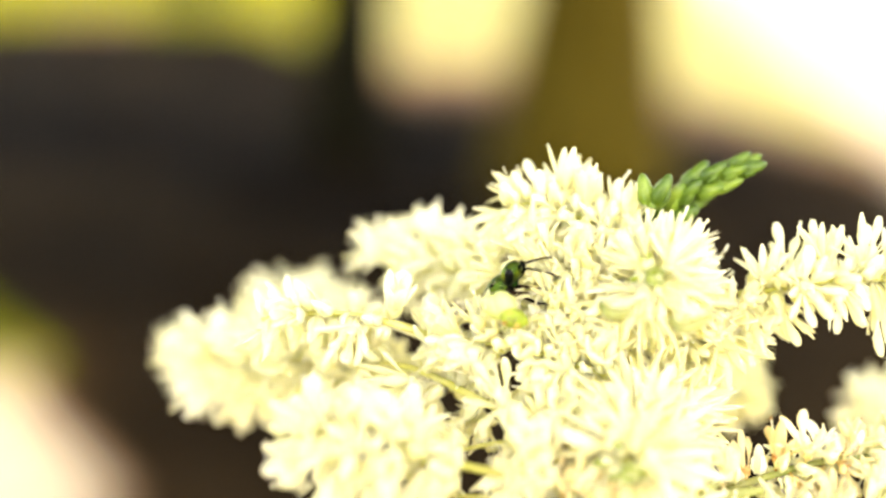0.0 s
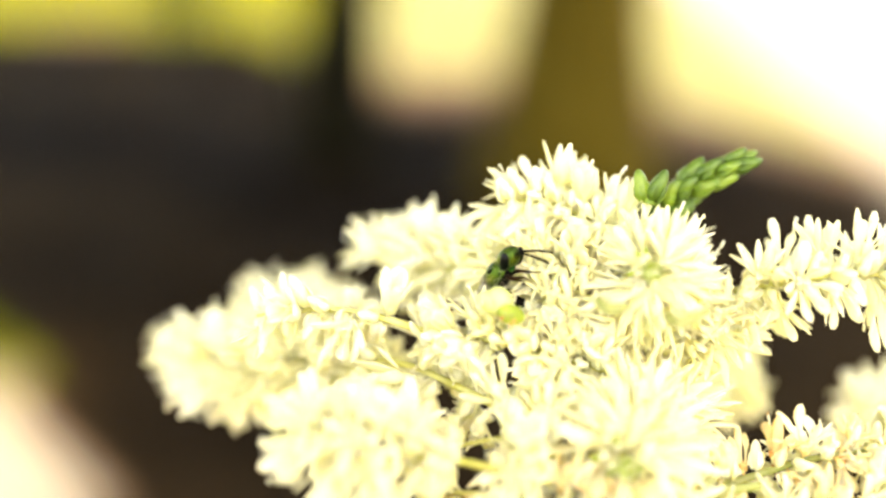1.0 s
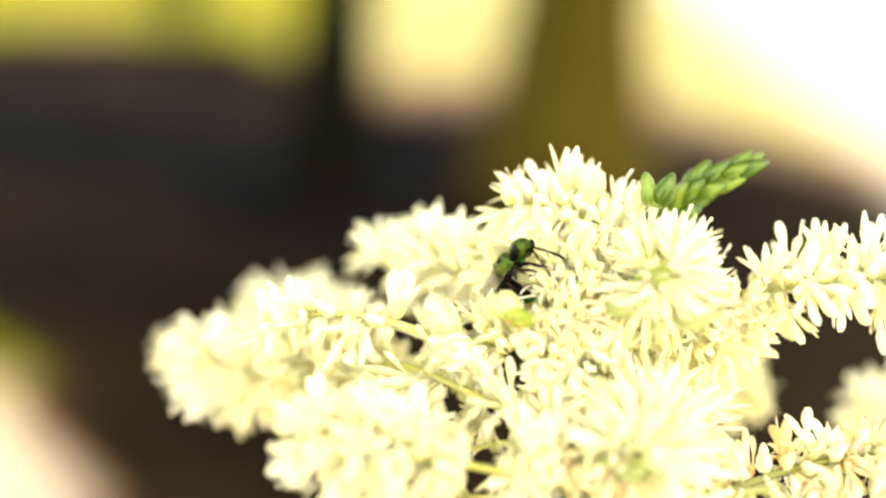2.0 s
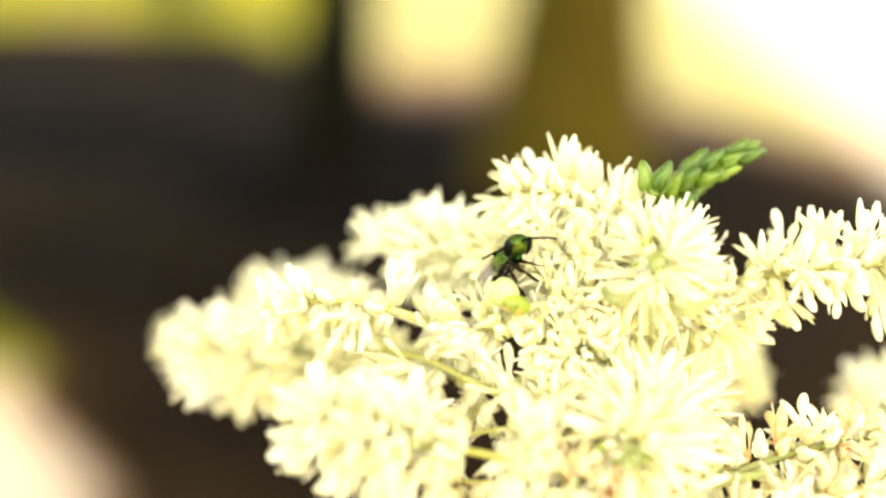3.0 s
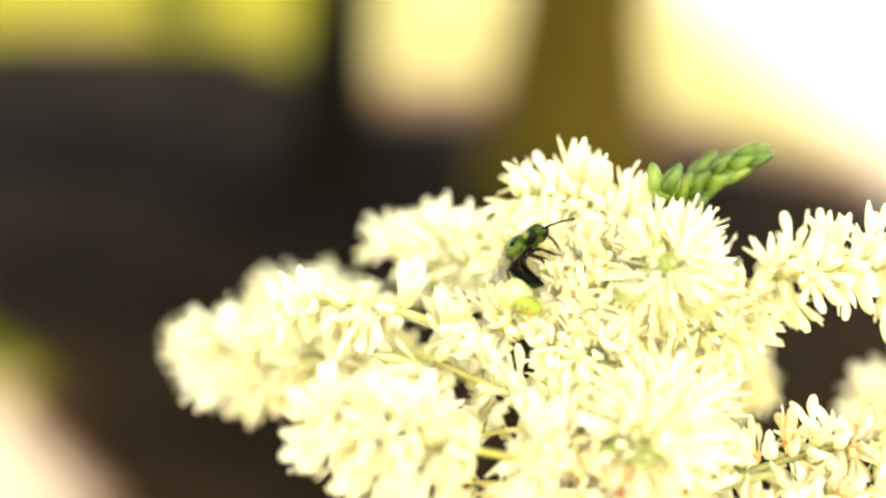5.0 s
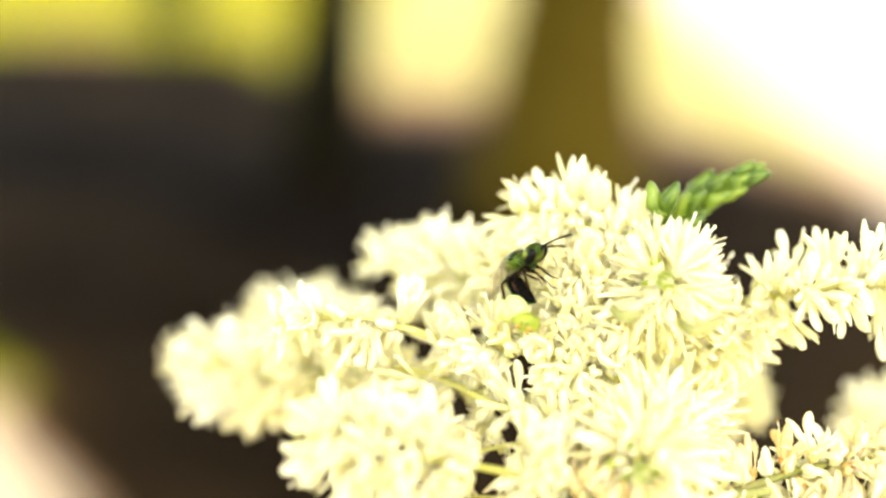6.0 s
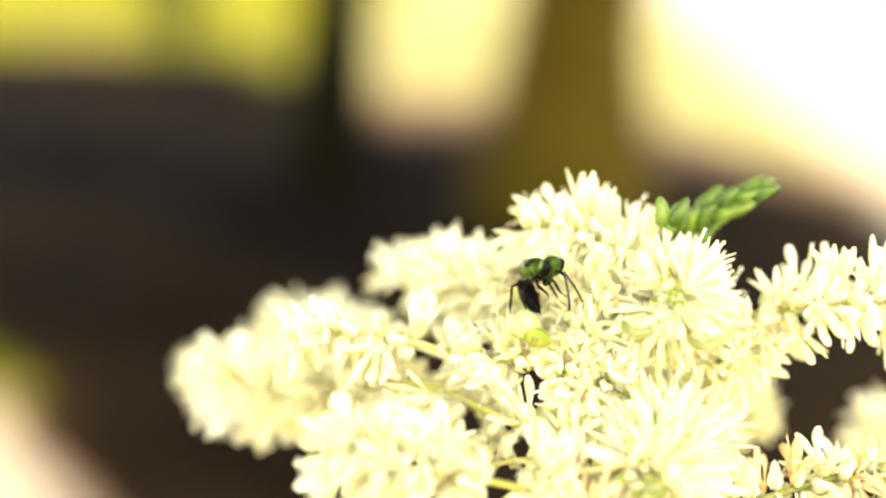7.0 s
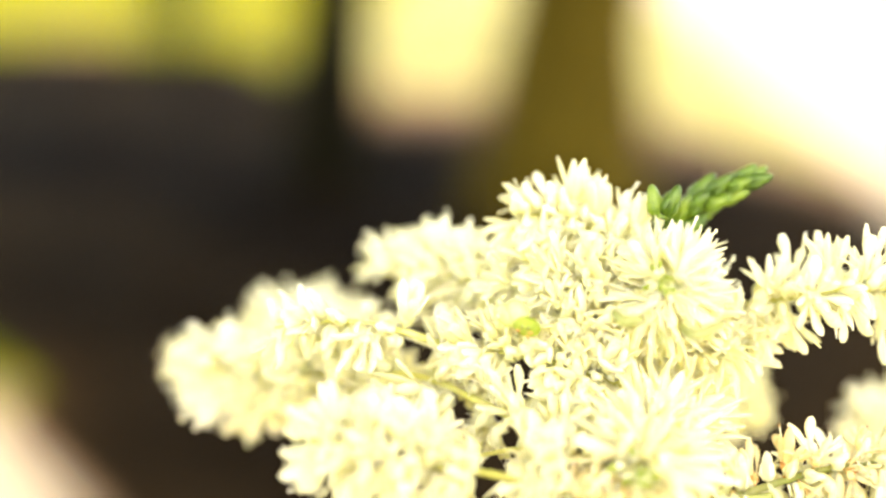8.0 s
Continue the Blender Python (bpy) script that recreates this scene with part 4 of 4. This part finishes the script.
def build_bee(label, bend, girth, span, cuticle):
    """Origin at the thorax, +y to the head, +z the back. bend: how far the abdomen curls under; girth, span: its thickness and length."""
    bee = tagged(new("sweat_bee"), label, "bee", "bees at the flower")
    MM = 0.00114
    g = Geo()
    g.ball((0, 0, 0), (0, 1, -0.05), 2.9 * MM, 2.3 * MM, 0, 18, 12, 0.95, Vector((1, 0, 0)))
    # shade under the thorax, put in as black faces
    for i in range(12):
        for k in range(2, 8):
            g.m[i * 18 + k] = 1
    g.ball((0, 0.95 * MM, 0.1 * MM), (1, 0, 0), 1.7 * MM, 0.9 * MM, 0, 12, 8)
    g.ball((0, -0.75 * MM, 0.75 * MM), (1, 0, 0), 1.2 * MM, 0.6 * MM, 0, 10, 6)
    g.ball((0, 1.3 * MM, -0.05 * MM), (0, 1, 0), 0.9 * MM, 1.5 * MM, 1, 12, 8)
    for s in (-1, 1):
        g.ball((s * 1.0 * MM, 0.3 * MM, 0.5 * MM), (0, 1, 0), 0.5 * MM, 0.3 * MM, 1, 10, 6)
    part("thorax", g.mesh("thorax", [cuticle, BLACK]), bee, "metallic green thorax")
    # pale fuzz on the flanks, the breast and the hind slope
    g = Geo()
    rng = random.Random(31)
    for k in range(260):
        d = Vector((rng.gauss(0, 1), rng.gauss(0, 0.9), rng.gauss(-0.25, 0.7))).normalized()
        if d.z > 0.55 and d.y > -0.3 or d.y > 0.8:
            continue
        q = Vector((d.x * 1.1, d.y * 1.38, d.z * 1.06)) * MM
        tip = q + (d + Vector((rng.gauss(0, 0.35), -0.45, rng.gauss(0, 0.35)))).normalized() * rng.uniform(0.18, 0.42) * MM
        g.loft([q, q.lerp(tip, 0.55), tip], [0.017 * MM, 0.013 * MM, 0.004 * MM], 3)
    tagged(part("body_hair", g.mesh("body_hair", [FUZZ]), bee, "pale cream fuzz"), kind="stuff")
    g = Geo()
    pts, rad = [], []
    ang, p = radians(bend * 0.55), Vector((0, -1.3 * MM, -0.25 * MM))
    profile = [0.3, 0.45, 0.8, 0.93, 0.88, 0.98, 1.02, 0.95, 1.02, 1.0, 0.93, 0.96, 0.88, 0.78, 0.77, 0.62, 0.43, 0.26, 0.1]
    for r in profile:
        pts.append(p.copy())
        rad.append(r * girth * MM)
        p = p + Vector((0, -math.cos(ang), -math.sin(ang))) * (0.25 * span * MM)
        ang += radians(bend * 0.6) / len(profile)
    g.loft(pts, rad, 16, 0, 0.88, Vector((1, 0, 0)))
    # the abdomen's lower half is black to paint in its shade
    for i in range(len(pts) - 1):
        for k in range(8, 16):
            g.m[i * 16 + k] = 1
    for k, (i, j) in enumerate(((4, 5), (7, 8), (10, 11), (13, 14))):
        g.loft([pts[i], pts[i].lerp(pts[j], 0.5)], [rad[i] * 1.012, rad[j] * 1.0], 16, 1, 0.88, Vector((1, 0, 0)), False)
    part("abdomen", g.mesh("abdomen", [METAL_TEAL, BLACK]), bee, "glossy green abdomen with dark bands")
    for s in (-1, 1):
        m = Matrix.Translation((s * 0.85 * MM, 0.3 * MM, 0.75 * MM))
        part("forewing", FORE[s], bee, "smoky clear wing", m)
        part("hindwing", HIND[s], bee, "smoky clear wing", m @ Matrix.Translation((0, -0.5 * MM, -0.1 * MM)))
    # legs: pairs spring from the breast
    for s in (-1, 1):
        for y, knee, foot, col in ((0.75, (1.0, 1.1, -1.3), (0.7, 1.9, -2.3), LEG), (0.0, (1.6, -0.2, -1.4), (2.0, 0.2, -3.0), LEG), (-0.7, (1.5, -1.5, -1.0), (1.7, -2.2, -3.1), LEG)):
            g = Geo()
            a = Vector((s * 0.55, y, -0.8)) * MM
            k = Vector((s * knee[0], knee[1], knee[2])) * MM
            f = Vector((s * foot[0], foot[1], foot[2])) * MM
            t = f + Vector((s * 0.35, 0.35, -0.5)) * MM
            g.loft([a, a.lerp(k, 0.5), k, k.lerp(f, 0.4), f, t], [x * MM for x in (0.15, 0.19, 0.11, 0.14, 0.08, 0.04)], 7)
            part("leg", g.mesh("leg", [col]), bee)
    g = Geo()
    g.ball((0, 0, 0), (0, 0, 1), 2.2 * MM, 2.5 * MM, 0, 18, 12, 0.62, Vector((1, 0, 0)))
    g.ball((0, 0.38 * MM, -0.55 * MM), (0, 0.2, -1), 1.2 * MM, 1.0 * MM, 1, 10, 6, 0.8, Vector((1, 0, 0)))
    for s in (-1, 1):
        g.loft([(s * 0.35 * MM, 0.45 * MM, -0.95 * MM), (s * 0.4 * MM, 0.6 * MM, -1.3 * MM), (s * 0.05 * MM, 0.65 * MM, -1.5 * MM)], [0.16 * MM, 0.14 * MM, 0.05 * MM], 6, 2)
    head = part("head", g.mesh("head", [cuticle, METAL_TEAL, BLACK]), bee, "metallic green head", Matrix.Translation((0, 2.05 * MM, 0.05 * MM)))
    for s in (-1, 1):
        g = Geo()
        g.ball((0, 0, 0), (0.12 * s, 0, 1), 1.75 * MM, 0.74 * MM, 0, 14, 10, 1.3, Vector((1, 0, 0)))
        part("compound_eye", g.mesh("compound_eye", [EYE]), head, "dark compound eye", Matrix.Translation((s * 0.92 * MM, 0.26 * MM, 0.05 * MM)))
    feelers = []
    for s in (-1, 1):
        g = Geo()
        way, _ = curve([(0, 0, 0), (s * 0.15 * MM, 0.55 * MM, 0.65 * MM), (s * 0.3 * MM, 0.9 * MM, 0.75 * MM), (s * 0.9 * MM, 2.3 * MM, 0.7 * MM), (s * 1.3 * MM, 3.3 * MM, 0.5 * MM)], 24)
        g.loft(way, [MM * (0.085 if i < 8 else 0.095 + 0.010 * (i % 2)) for i in range(24)], 8)
        feelers.append(part("antenna", g.mesh("antenna", [BLACK]), head, "black antenna", Matrix.Translation((s * 0.25 * MM, 0.6 * MM, 0.1 * MM))))
    head.matrix_basis = Matrix.Translation((0, 1.95 * MM, -0.05 * MM)) @ pose(0, 0, 0, -38)
    return bee, head, feelers


bee_a, head_a, feelers_a = build_bee("metallic green sweat bee sitting among the florets", 130, 0.84, 0.86, METAL_GREEN)
bee_b, head_b, feelers_b = build_bee("metallic green sweat bee on the wing", 15, 1.12, 0.92, METAL_TEAL)


def wings_of(bee):
    return [o for o in bee.children if o.name.startswith(("forewing", "hindwing"))]


def key_wings(bee, rows):
    """rows: time, and how far the wings stand out from the body, lift, and roll."""
    for w in wings_of(bee):
        base = w.matrix_basis.copy()
        s = 1 if base.translation.x > 0 else -1
        extra = -8 if w.name.startswith("hind") else 0
        walk(w, [(t, base @ pose(0, 0, 0, -lift, s * roll, s * (out + extra))) for t, out, lift, roll in rows])


def head_rows(rows):
    """Where the face looks and where each antenna points, as world directions, in the bee's own space."""
    out, left, right = [], [], []
    for t, body, face, crown, a, b in rows:
        turn = body.to_3x3().inverted() @ orient((0, 0, 0), face, crown).to_3x3()
        out.append((t, Matrix.Translation((0, 2.22 * MM, -0.06 * MM)) @ turn.to_4x4()))
        for s, way, keys in ((-1, a, left), (1, b, right)):
            aim = (body.to_3x3() @ turn).inverted() @ Vector(way).normalized()
            rest = Vector((s * 0.36, 0.92, 0.14)).normalized()
            q = rest.rotation_difference(aim)
            keys.append((t, Matrix.Translation((s * 0.285 * MM, 0.68 * MM, 0.115 * MM)) @ q.to_matrix().to_4x4()))
    return out, left, right


def motions():
    walk(bee_a, [
        (0, orient((0.00648, 0.00132, 0.74691), (0.45, -0.30, 0.84), (-0.75, 0.45, 0.5))),
        (0.2, orient((0.00580, 0.00173, 0.74639), (0.51, -0.30, 0.81), (-0.75, 0.45, 0.5))),
        (0.5, orient((0.00616, 0.00144, 0.74691), (0.45, -0.30, 0.84), (-0.75, 0.45, 0.5))),
        (0.8, orient((0.00612, 0.00180, 0.74771), (0.40, -0.35, 0.85), (-0.75, 0.45, 0.5))),
        (1, orient((0.00668, 0.00185, 0.74784), (0.40, -0.35, 0.85), (-0.75, 0.45, 0.5))),
        (1.5, orient((0.00650, 0.00241, 0.74852), (0.46, -0.36, 0.81), (-0.75, 0.45, 0.5))),
        (1.7, orient((0.00697, 0.00236, 0.74894), (0.46, -0.36, 0.81), (-0.75, 0.45, 0.5))),
        (2.8, orient((0.00647, 0.00164, 0.74902), (0.43, -0.40, 0.81), (-0.5, 0.7, 0.5))),
        (3, orient((0.00678, 0.00133, 0.74844), (0.43, -0.40, 0.81), (-0.5, 0.7, 0.5))),
        (3.5, orient((0.00679, 0.00109, 0.74886), (0.43, -0.40, 0.81), (-0.5, 0.7, 0.5))),
        (4, orient((0.00639, 0.00087, 0.74979), (0.52, -0.36, 0.78), (-0.75, 0.45, 0.5))),
        (4.5, orient((0.00707, 0.00063, 0.74958), (0.57, -0.37, 0.73), (-0.75, 0.45, 0.5))),
        (4.7, orient((0.00711, 0.00103, 0.74979), (0.57, -0.37, 0.73), (-0.75, 0.45, 0.5))),
        (5.8, orient((0.00716, 0.00134, 0.75004), (0.56, -0.61, 0.56), (-0.4, 0.3, 0.8))),
        (6, orient((0.00705, 0.00057, 0.75031), (0.56, -0.61, 0.56), (-0.4, 0.3, 0.8))),
        (6.3, orient((0.00629, -0.00028, 0.75005), (0.56, -0.61, 0.56), (-0.4, 0.3, 0.8))),
        (6.5, orient((0.00760, -0.00051, 0.75128), (0.66, -0.66, 0.36), (-0.2, 0.3, 0.9))),
        (7, orient((0.00747, 0.00002, 0.75128), (0.59, -0.73, 0.35), (-0.2, 0.3, 0.9))),
        (7.2, orient((0.00848, 0.00028, 0.75071), (0.56, -0.75, 0.35), (-0.2, 0.3, 0.9))),
        (7.4, orient((0.00797, 0.00157, 0.75024), (0.75, -0.65, -0.11), (0.2, 0.2, 1))),
        (7.5, orient((0.00810, 0.00300, 0.74900), (0.83, -0.52, -0.21), (0.2, 0.2, 1))),
        (7.6, orient((0.00807, -0.00053, 0.75199), (0.95, -0.31, -0.10), (0.1, -0.1, 1))),
        (7.667, orient((0.00919, -0.00045, 0.75244), (0.97, -0.25, -0.05), (0.05, -0.1, 1))),
        (7.7, orient((0.00950, -0.00037, 0.75261), (0.97, -0.25, -0.05), (0.05, -0.1, 1))),
        (7.733, orient((0.00889, -0.00028, 0.75272), (0.97, -0.25, 0.00), (0.0, -0.1, 1))),
        (7.8, orient((-0.00487, 0.00121, 0.75874), (0.88, -0.33, 0.33), (-0.3, 0.1, 1))),
        (7.9, orient((-0.02592, 0.01619, 0.78137), (-0.31, -0.10, 0.94), (-0.9, 0.1, -0.1))),
        (8, orient((-0.05088, 0.04057, 0.81613), (-0.31, -0.10, 0.94), (-0.9, 0.1, -0.1))),
    ])
    walk(bee_b, [
        (0, orient((-0.10311, 0.02376, 0.78846), (0.94, -0.10, -0.31), (0.2, 0, 1))),
        (6.9, orient((-0.10467, 0.02121, 0.78823), (0.94, -0.10, -0.31), (0.2, 0, 1))),
        (7, orient((-0.07347, 0.01274, 0.77530), (0.94, -0.10, -0.31), (0.2, 0, 1))),
        (7.1, orient((-0.03963, 0.00803, 0.76800), (0.94, -0.16, -0.31), (0.2, 0, 1))),
        (7.2, orient((-0.00509, 0.00080, 0.75903), (0.93, -0.20, -0.30), (0.2, 0, 1))),
        (7.3, orient((0.00927, -0.00269, 0.75167), (0.93, -0.30, -0.20), (0.2, 0, 1))),
        (7.4, orient((0.01005, -0.00250, 0.75215), (0.78, -0.60, -0.12), (0.1, -0.1, 1))),
        (7.467, orient((0.00835, -0.00164, 0.75140), (0.80, -0.46, 0.40), (-0.35, -0.1, 1))),
        (7.5, orient((0.00827, -0.00157, 0.75144), (0.80, -0.46, 0.40), (-0.35, -0.1, 1))),
        (7.533, orient((0.00787, -0.00159, 0.75123), (0.80, -0.46, 0.40), (-0.35, -0.1, 1))),
        (7.6, orient((-0.00782, -0.01118, 0.74289), (-0.65, -0.54, -0.54), (-0.4, -0.1, 1))),
        (7.7, orient((-0.02760, -0.02268, 0.73039), (-0.70, -0.40, -0.60), (-0.4, -0.1, 1))),
        (8, orient((-0.05970, -0.03168, 0.71316), (-0.70, -0.40, -0.60), (-0.4, -0.1, 1))),
    ])
    turned, left, right = head_rows([
        (0, orient((0, 0, 0), (0.45, -0.30, 0.84), (-0.74, 0.45, 0.50)), (0.8, -0.5, -0.3), (0.2, -0.3, 1), (0.9, -0.3, 0.0), (0.8, -0.3, 0.55)),
        (0.2, orient((0, 0, 0), (0.51, -0.30, 0.81), (-0.74, 0.45, 0.50)), (0.8, -0.5, -0.3), (0.2, -0.3, 1), (0.8, -0.4, -0.4), (0.6, -0.2, 0.8)),
        (0.5, orient((0, 0, 0), (0.45, -0.30, 0.84), (-0.74, 0.45, 0.50)), (0.8, -0.5, -0.3), (0.2, -0.3, 1), (0.9, -0.4, 0.1), (0.85, -0.2, 0.55)),
        (0.8, orient((0, 0, 0), (0.40, -0.35, 0.85), (-0.74, 0.45, 0.50)), (0.5, -0.8, -0.3), (0.1, -0.2, 1), (-0.8, -0.3, -0.3), (0.8, -0.3, 0.55)),
        (1, orient((0, 0, 0), (0.40, -0.35, 0.85), (-0.74, 0.45, 0.50)), (0.7, -0.65, -0.3), (0.1, -0.2, 1), (0.7, -0.7, 0.1), (0.95, -0.3, 0.3)),
        (1.5, orient((0, 0, 0), (0.46, -0.36, 0.81), (-0.74, 0.45, 0.50)), (0.7, -0.6, -0.4), (0.2, -0.3, 1), (0.8, -0.6, -0.3), (1, -0.25, -0.1)),
        (1.7, orient((0, 0, 0), (0.46, -0.36, 0.81), (-0.74, 0.45, 0.50)), (0.7, -0.6, -0.4), (0.2, -0.3, 1), (0.8, -0.6, -0.3), (1, -0.25, -0.15)),
        (2.8, orient((0, 0, 0), (0.43, -0.40, 0.81), (-0.50, 0.70, 0.50)), (0.4, -0.85, -0.35), (0.05, -0.2, 1), (-0.95, -0.25, -0.25), (0.9, -0.3, 0.35)),
        (3.5, orient((0, 0, 0), (0.43, -0.40, 0.81), (-0.50, 0.70, 0.50)), (0.4, -0.85, -0.35), (0.05, -0.2, 1), (-0.95, -0.3, 0.08), (0.95, -0.3, 0.25)),
        (3.8, orient((0, 0, 0), (0.48, -0.38, 0.79), (-0.66, 0.56, 0.51)), (0.6, -0.7, -0.4), (0.1, -0.2, 1), (-0.5, -0.7, 0.1), (0.95, -0.3, 0.2)),
        (4, orient((0, 0, 0), (0.52, -0.36, 0.78), (-0.74, 0.45, 0.50)), (0.75, -0.5, -0.45), (0.3, -0.2, 1), (0.9, -0.4, 0.12), (1, -0.1, 0.0)),
        (4.5, orient((0, 0, 0), (0.57, -0.37, 0.73), (-0.74, 0.45, 0.50)), (0.7, -0.5, -0.5), (0.4, -0.2, 1), (0.3, -0.9, -0.1), (0.9, -0.2, 0.58)),
        (4.7, orient((0, 0, 0), (0.57, -0.37, 0.73), (-0.74, 0.45, 0.50)), (0.7, -0.5, -0.5), (0.4, -0.2, 1), (0.3, -0.9, -0.1), (0.9, -0.2, 0.58)),
        (6, orient((0, 0, 0), (0.56, -0.61, 0.56), (-0.42, 0.32, 0.85)), (0.7, -0.5, -0.5), (0.4, -0.2, 1), (0.5, -0.75, 0.45), (0.85, -0.2, 0.68)),
        (6.3, orient((0, 0, 0), (0.56, -0.61, 0.56), (-0.42, 0.32, 0.85)), (0.7, -0.5, -0.5), (0.4, -0.2, 1), (0.5, -0.75, 0.45), (0.85, -0.2, 0.68)),
        (6.5, orient((0, 0, 0), (0.66, -0.66, 0.36), (-0.21, 0.31, 0.93)), (0.75, -0.45, -0.5), (0.5, -0.2, 1), (0.4, -0.5, -0.85), (0.75, -0.2, -0.65)),
        (7, orient((0, 0, 0), (0.59, -0.73, 0.35), (-0.21, 0.31, 0.93)), (0.65, -0.6, -0.5), (0.5, -0.3, 1), (0.3, -0.5, -0.9), (0.7, -0.2, -0.7)),
        (7.2, orient((0, 0, 0), (0.56, -0.75, 0.35), (-0.21, 0.31, 0.93)), (0.65, -0.6, -0.5), (0.5, -0.3, 1), (0.3, -0.5, -0.9), (0.75, -0.2, -0.65)),
        (7.5, orient((0, 0, 0), (0.83, -0.52, -0.21), (0.19, 0.19, 0.96)), (0.65, -0.6, -0.5), (0.5, -0.3, 1), (0.6, -0.6, -0.5), (0.9, -0.2, -0.2)),
        (7.7, orient((0, 0, 0), (0.97, -0.25, -0.05), (0.05, -0.10, 0.99)), (0.85, -0.3, -0.6), (0.6, -0.1, 0.8), (0.8, -0.5, 0.1), (0.7, -0.2, 0.6)),
        (8, orient((0, 0, 0), (-0.31, -0.10, 0.94), (-0.99, 0.11, -0.11)), (0.85, -0.3, -0.6), (0.6, -0.1, 0.8), (0.8, -0.5, 0.1), (0.7, -0.2, 0.6)),
    ])
    walk(head_a, turned)
    walk(feelers_a[0], left)
    walk(feelers_a[1], right)
    turned, left, right = head_rows([
        (0, orient((0, 0, 0), (0.94, -0.10, -0.31), (0.20, 0.00, 0.98)), (0.9, -0.3, -0.3), (0.3, 0, 1), (0.9, -0.5, 0.1), (0.9, 0.1, 0.3)),
        (7.4, orient((0, 0, 0), (0.78, -0.60, -0.12), (0.10, -0.10, 0.99)), (0.9, -0.3, -0.3), (0.3, 0, 1), (0.5, -0.4, 0.7), (0.3, -0.1, 0.9)),
        (7.5, orient((0, 0, 0), (0.80, -0.46, 0.40), (-0.33, -0.09, 0.94)), (0.9, -0.4, -0.05), (0.1, 0, 1), (0.6, -0.8, -0.12), (0.7, -0.6, 0.2)),
        (8, orient((0, 0, 0), (-0.70, -0.40, -0.60), (-0.37, -0.09, 0.92)), (0.9, -0.4, -0.05), (0.1, 0, 1), (0.9, -0.5, -0.1), (0.95, -0.1, 0.25)),
    ])
    walk(head_b, turned)
    walk(feelers_b[0], left)
    walk(feelers_b[1], right)
    key_wings(bee_a, [(0, 3, -50, 50), (7.5, 3, -50, 50), (7.6, 20, 12, 60), (7.7, 15, 10, 60), (7.8, 80, 45, 0), (7.9, 80, -10, 0), (8, 80, 40, 0)])
    key_wings(bee_b, [(0, 80, 20, 0), (7.1, 80, 40, 0), (7.2, 85, -15, 0), (7.3, 80, 40, 0), (7.4, 60, 45, 0), (7.467, 10, -38, 15), (7.533, 10, -38, 15), (7.6, 80, 30, 0), (7.7, 80, -20, 0), (8, 80, 30, 0)])


motions()
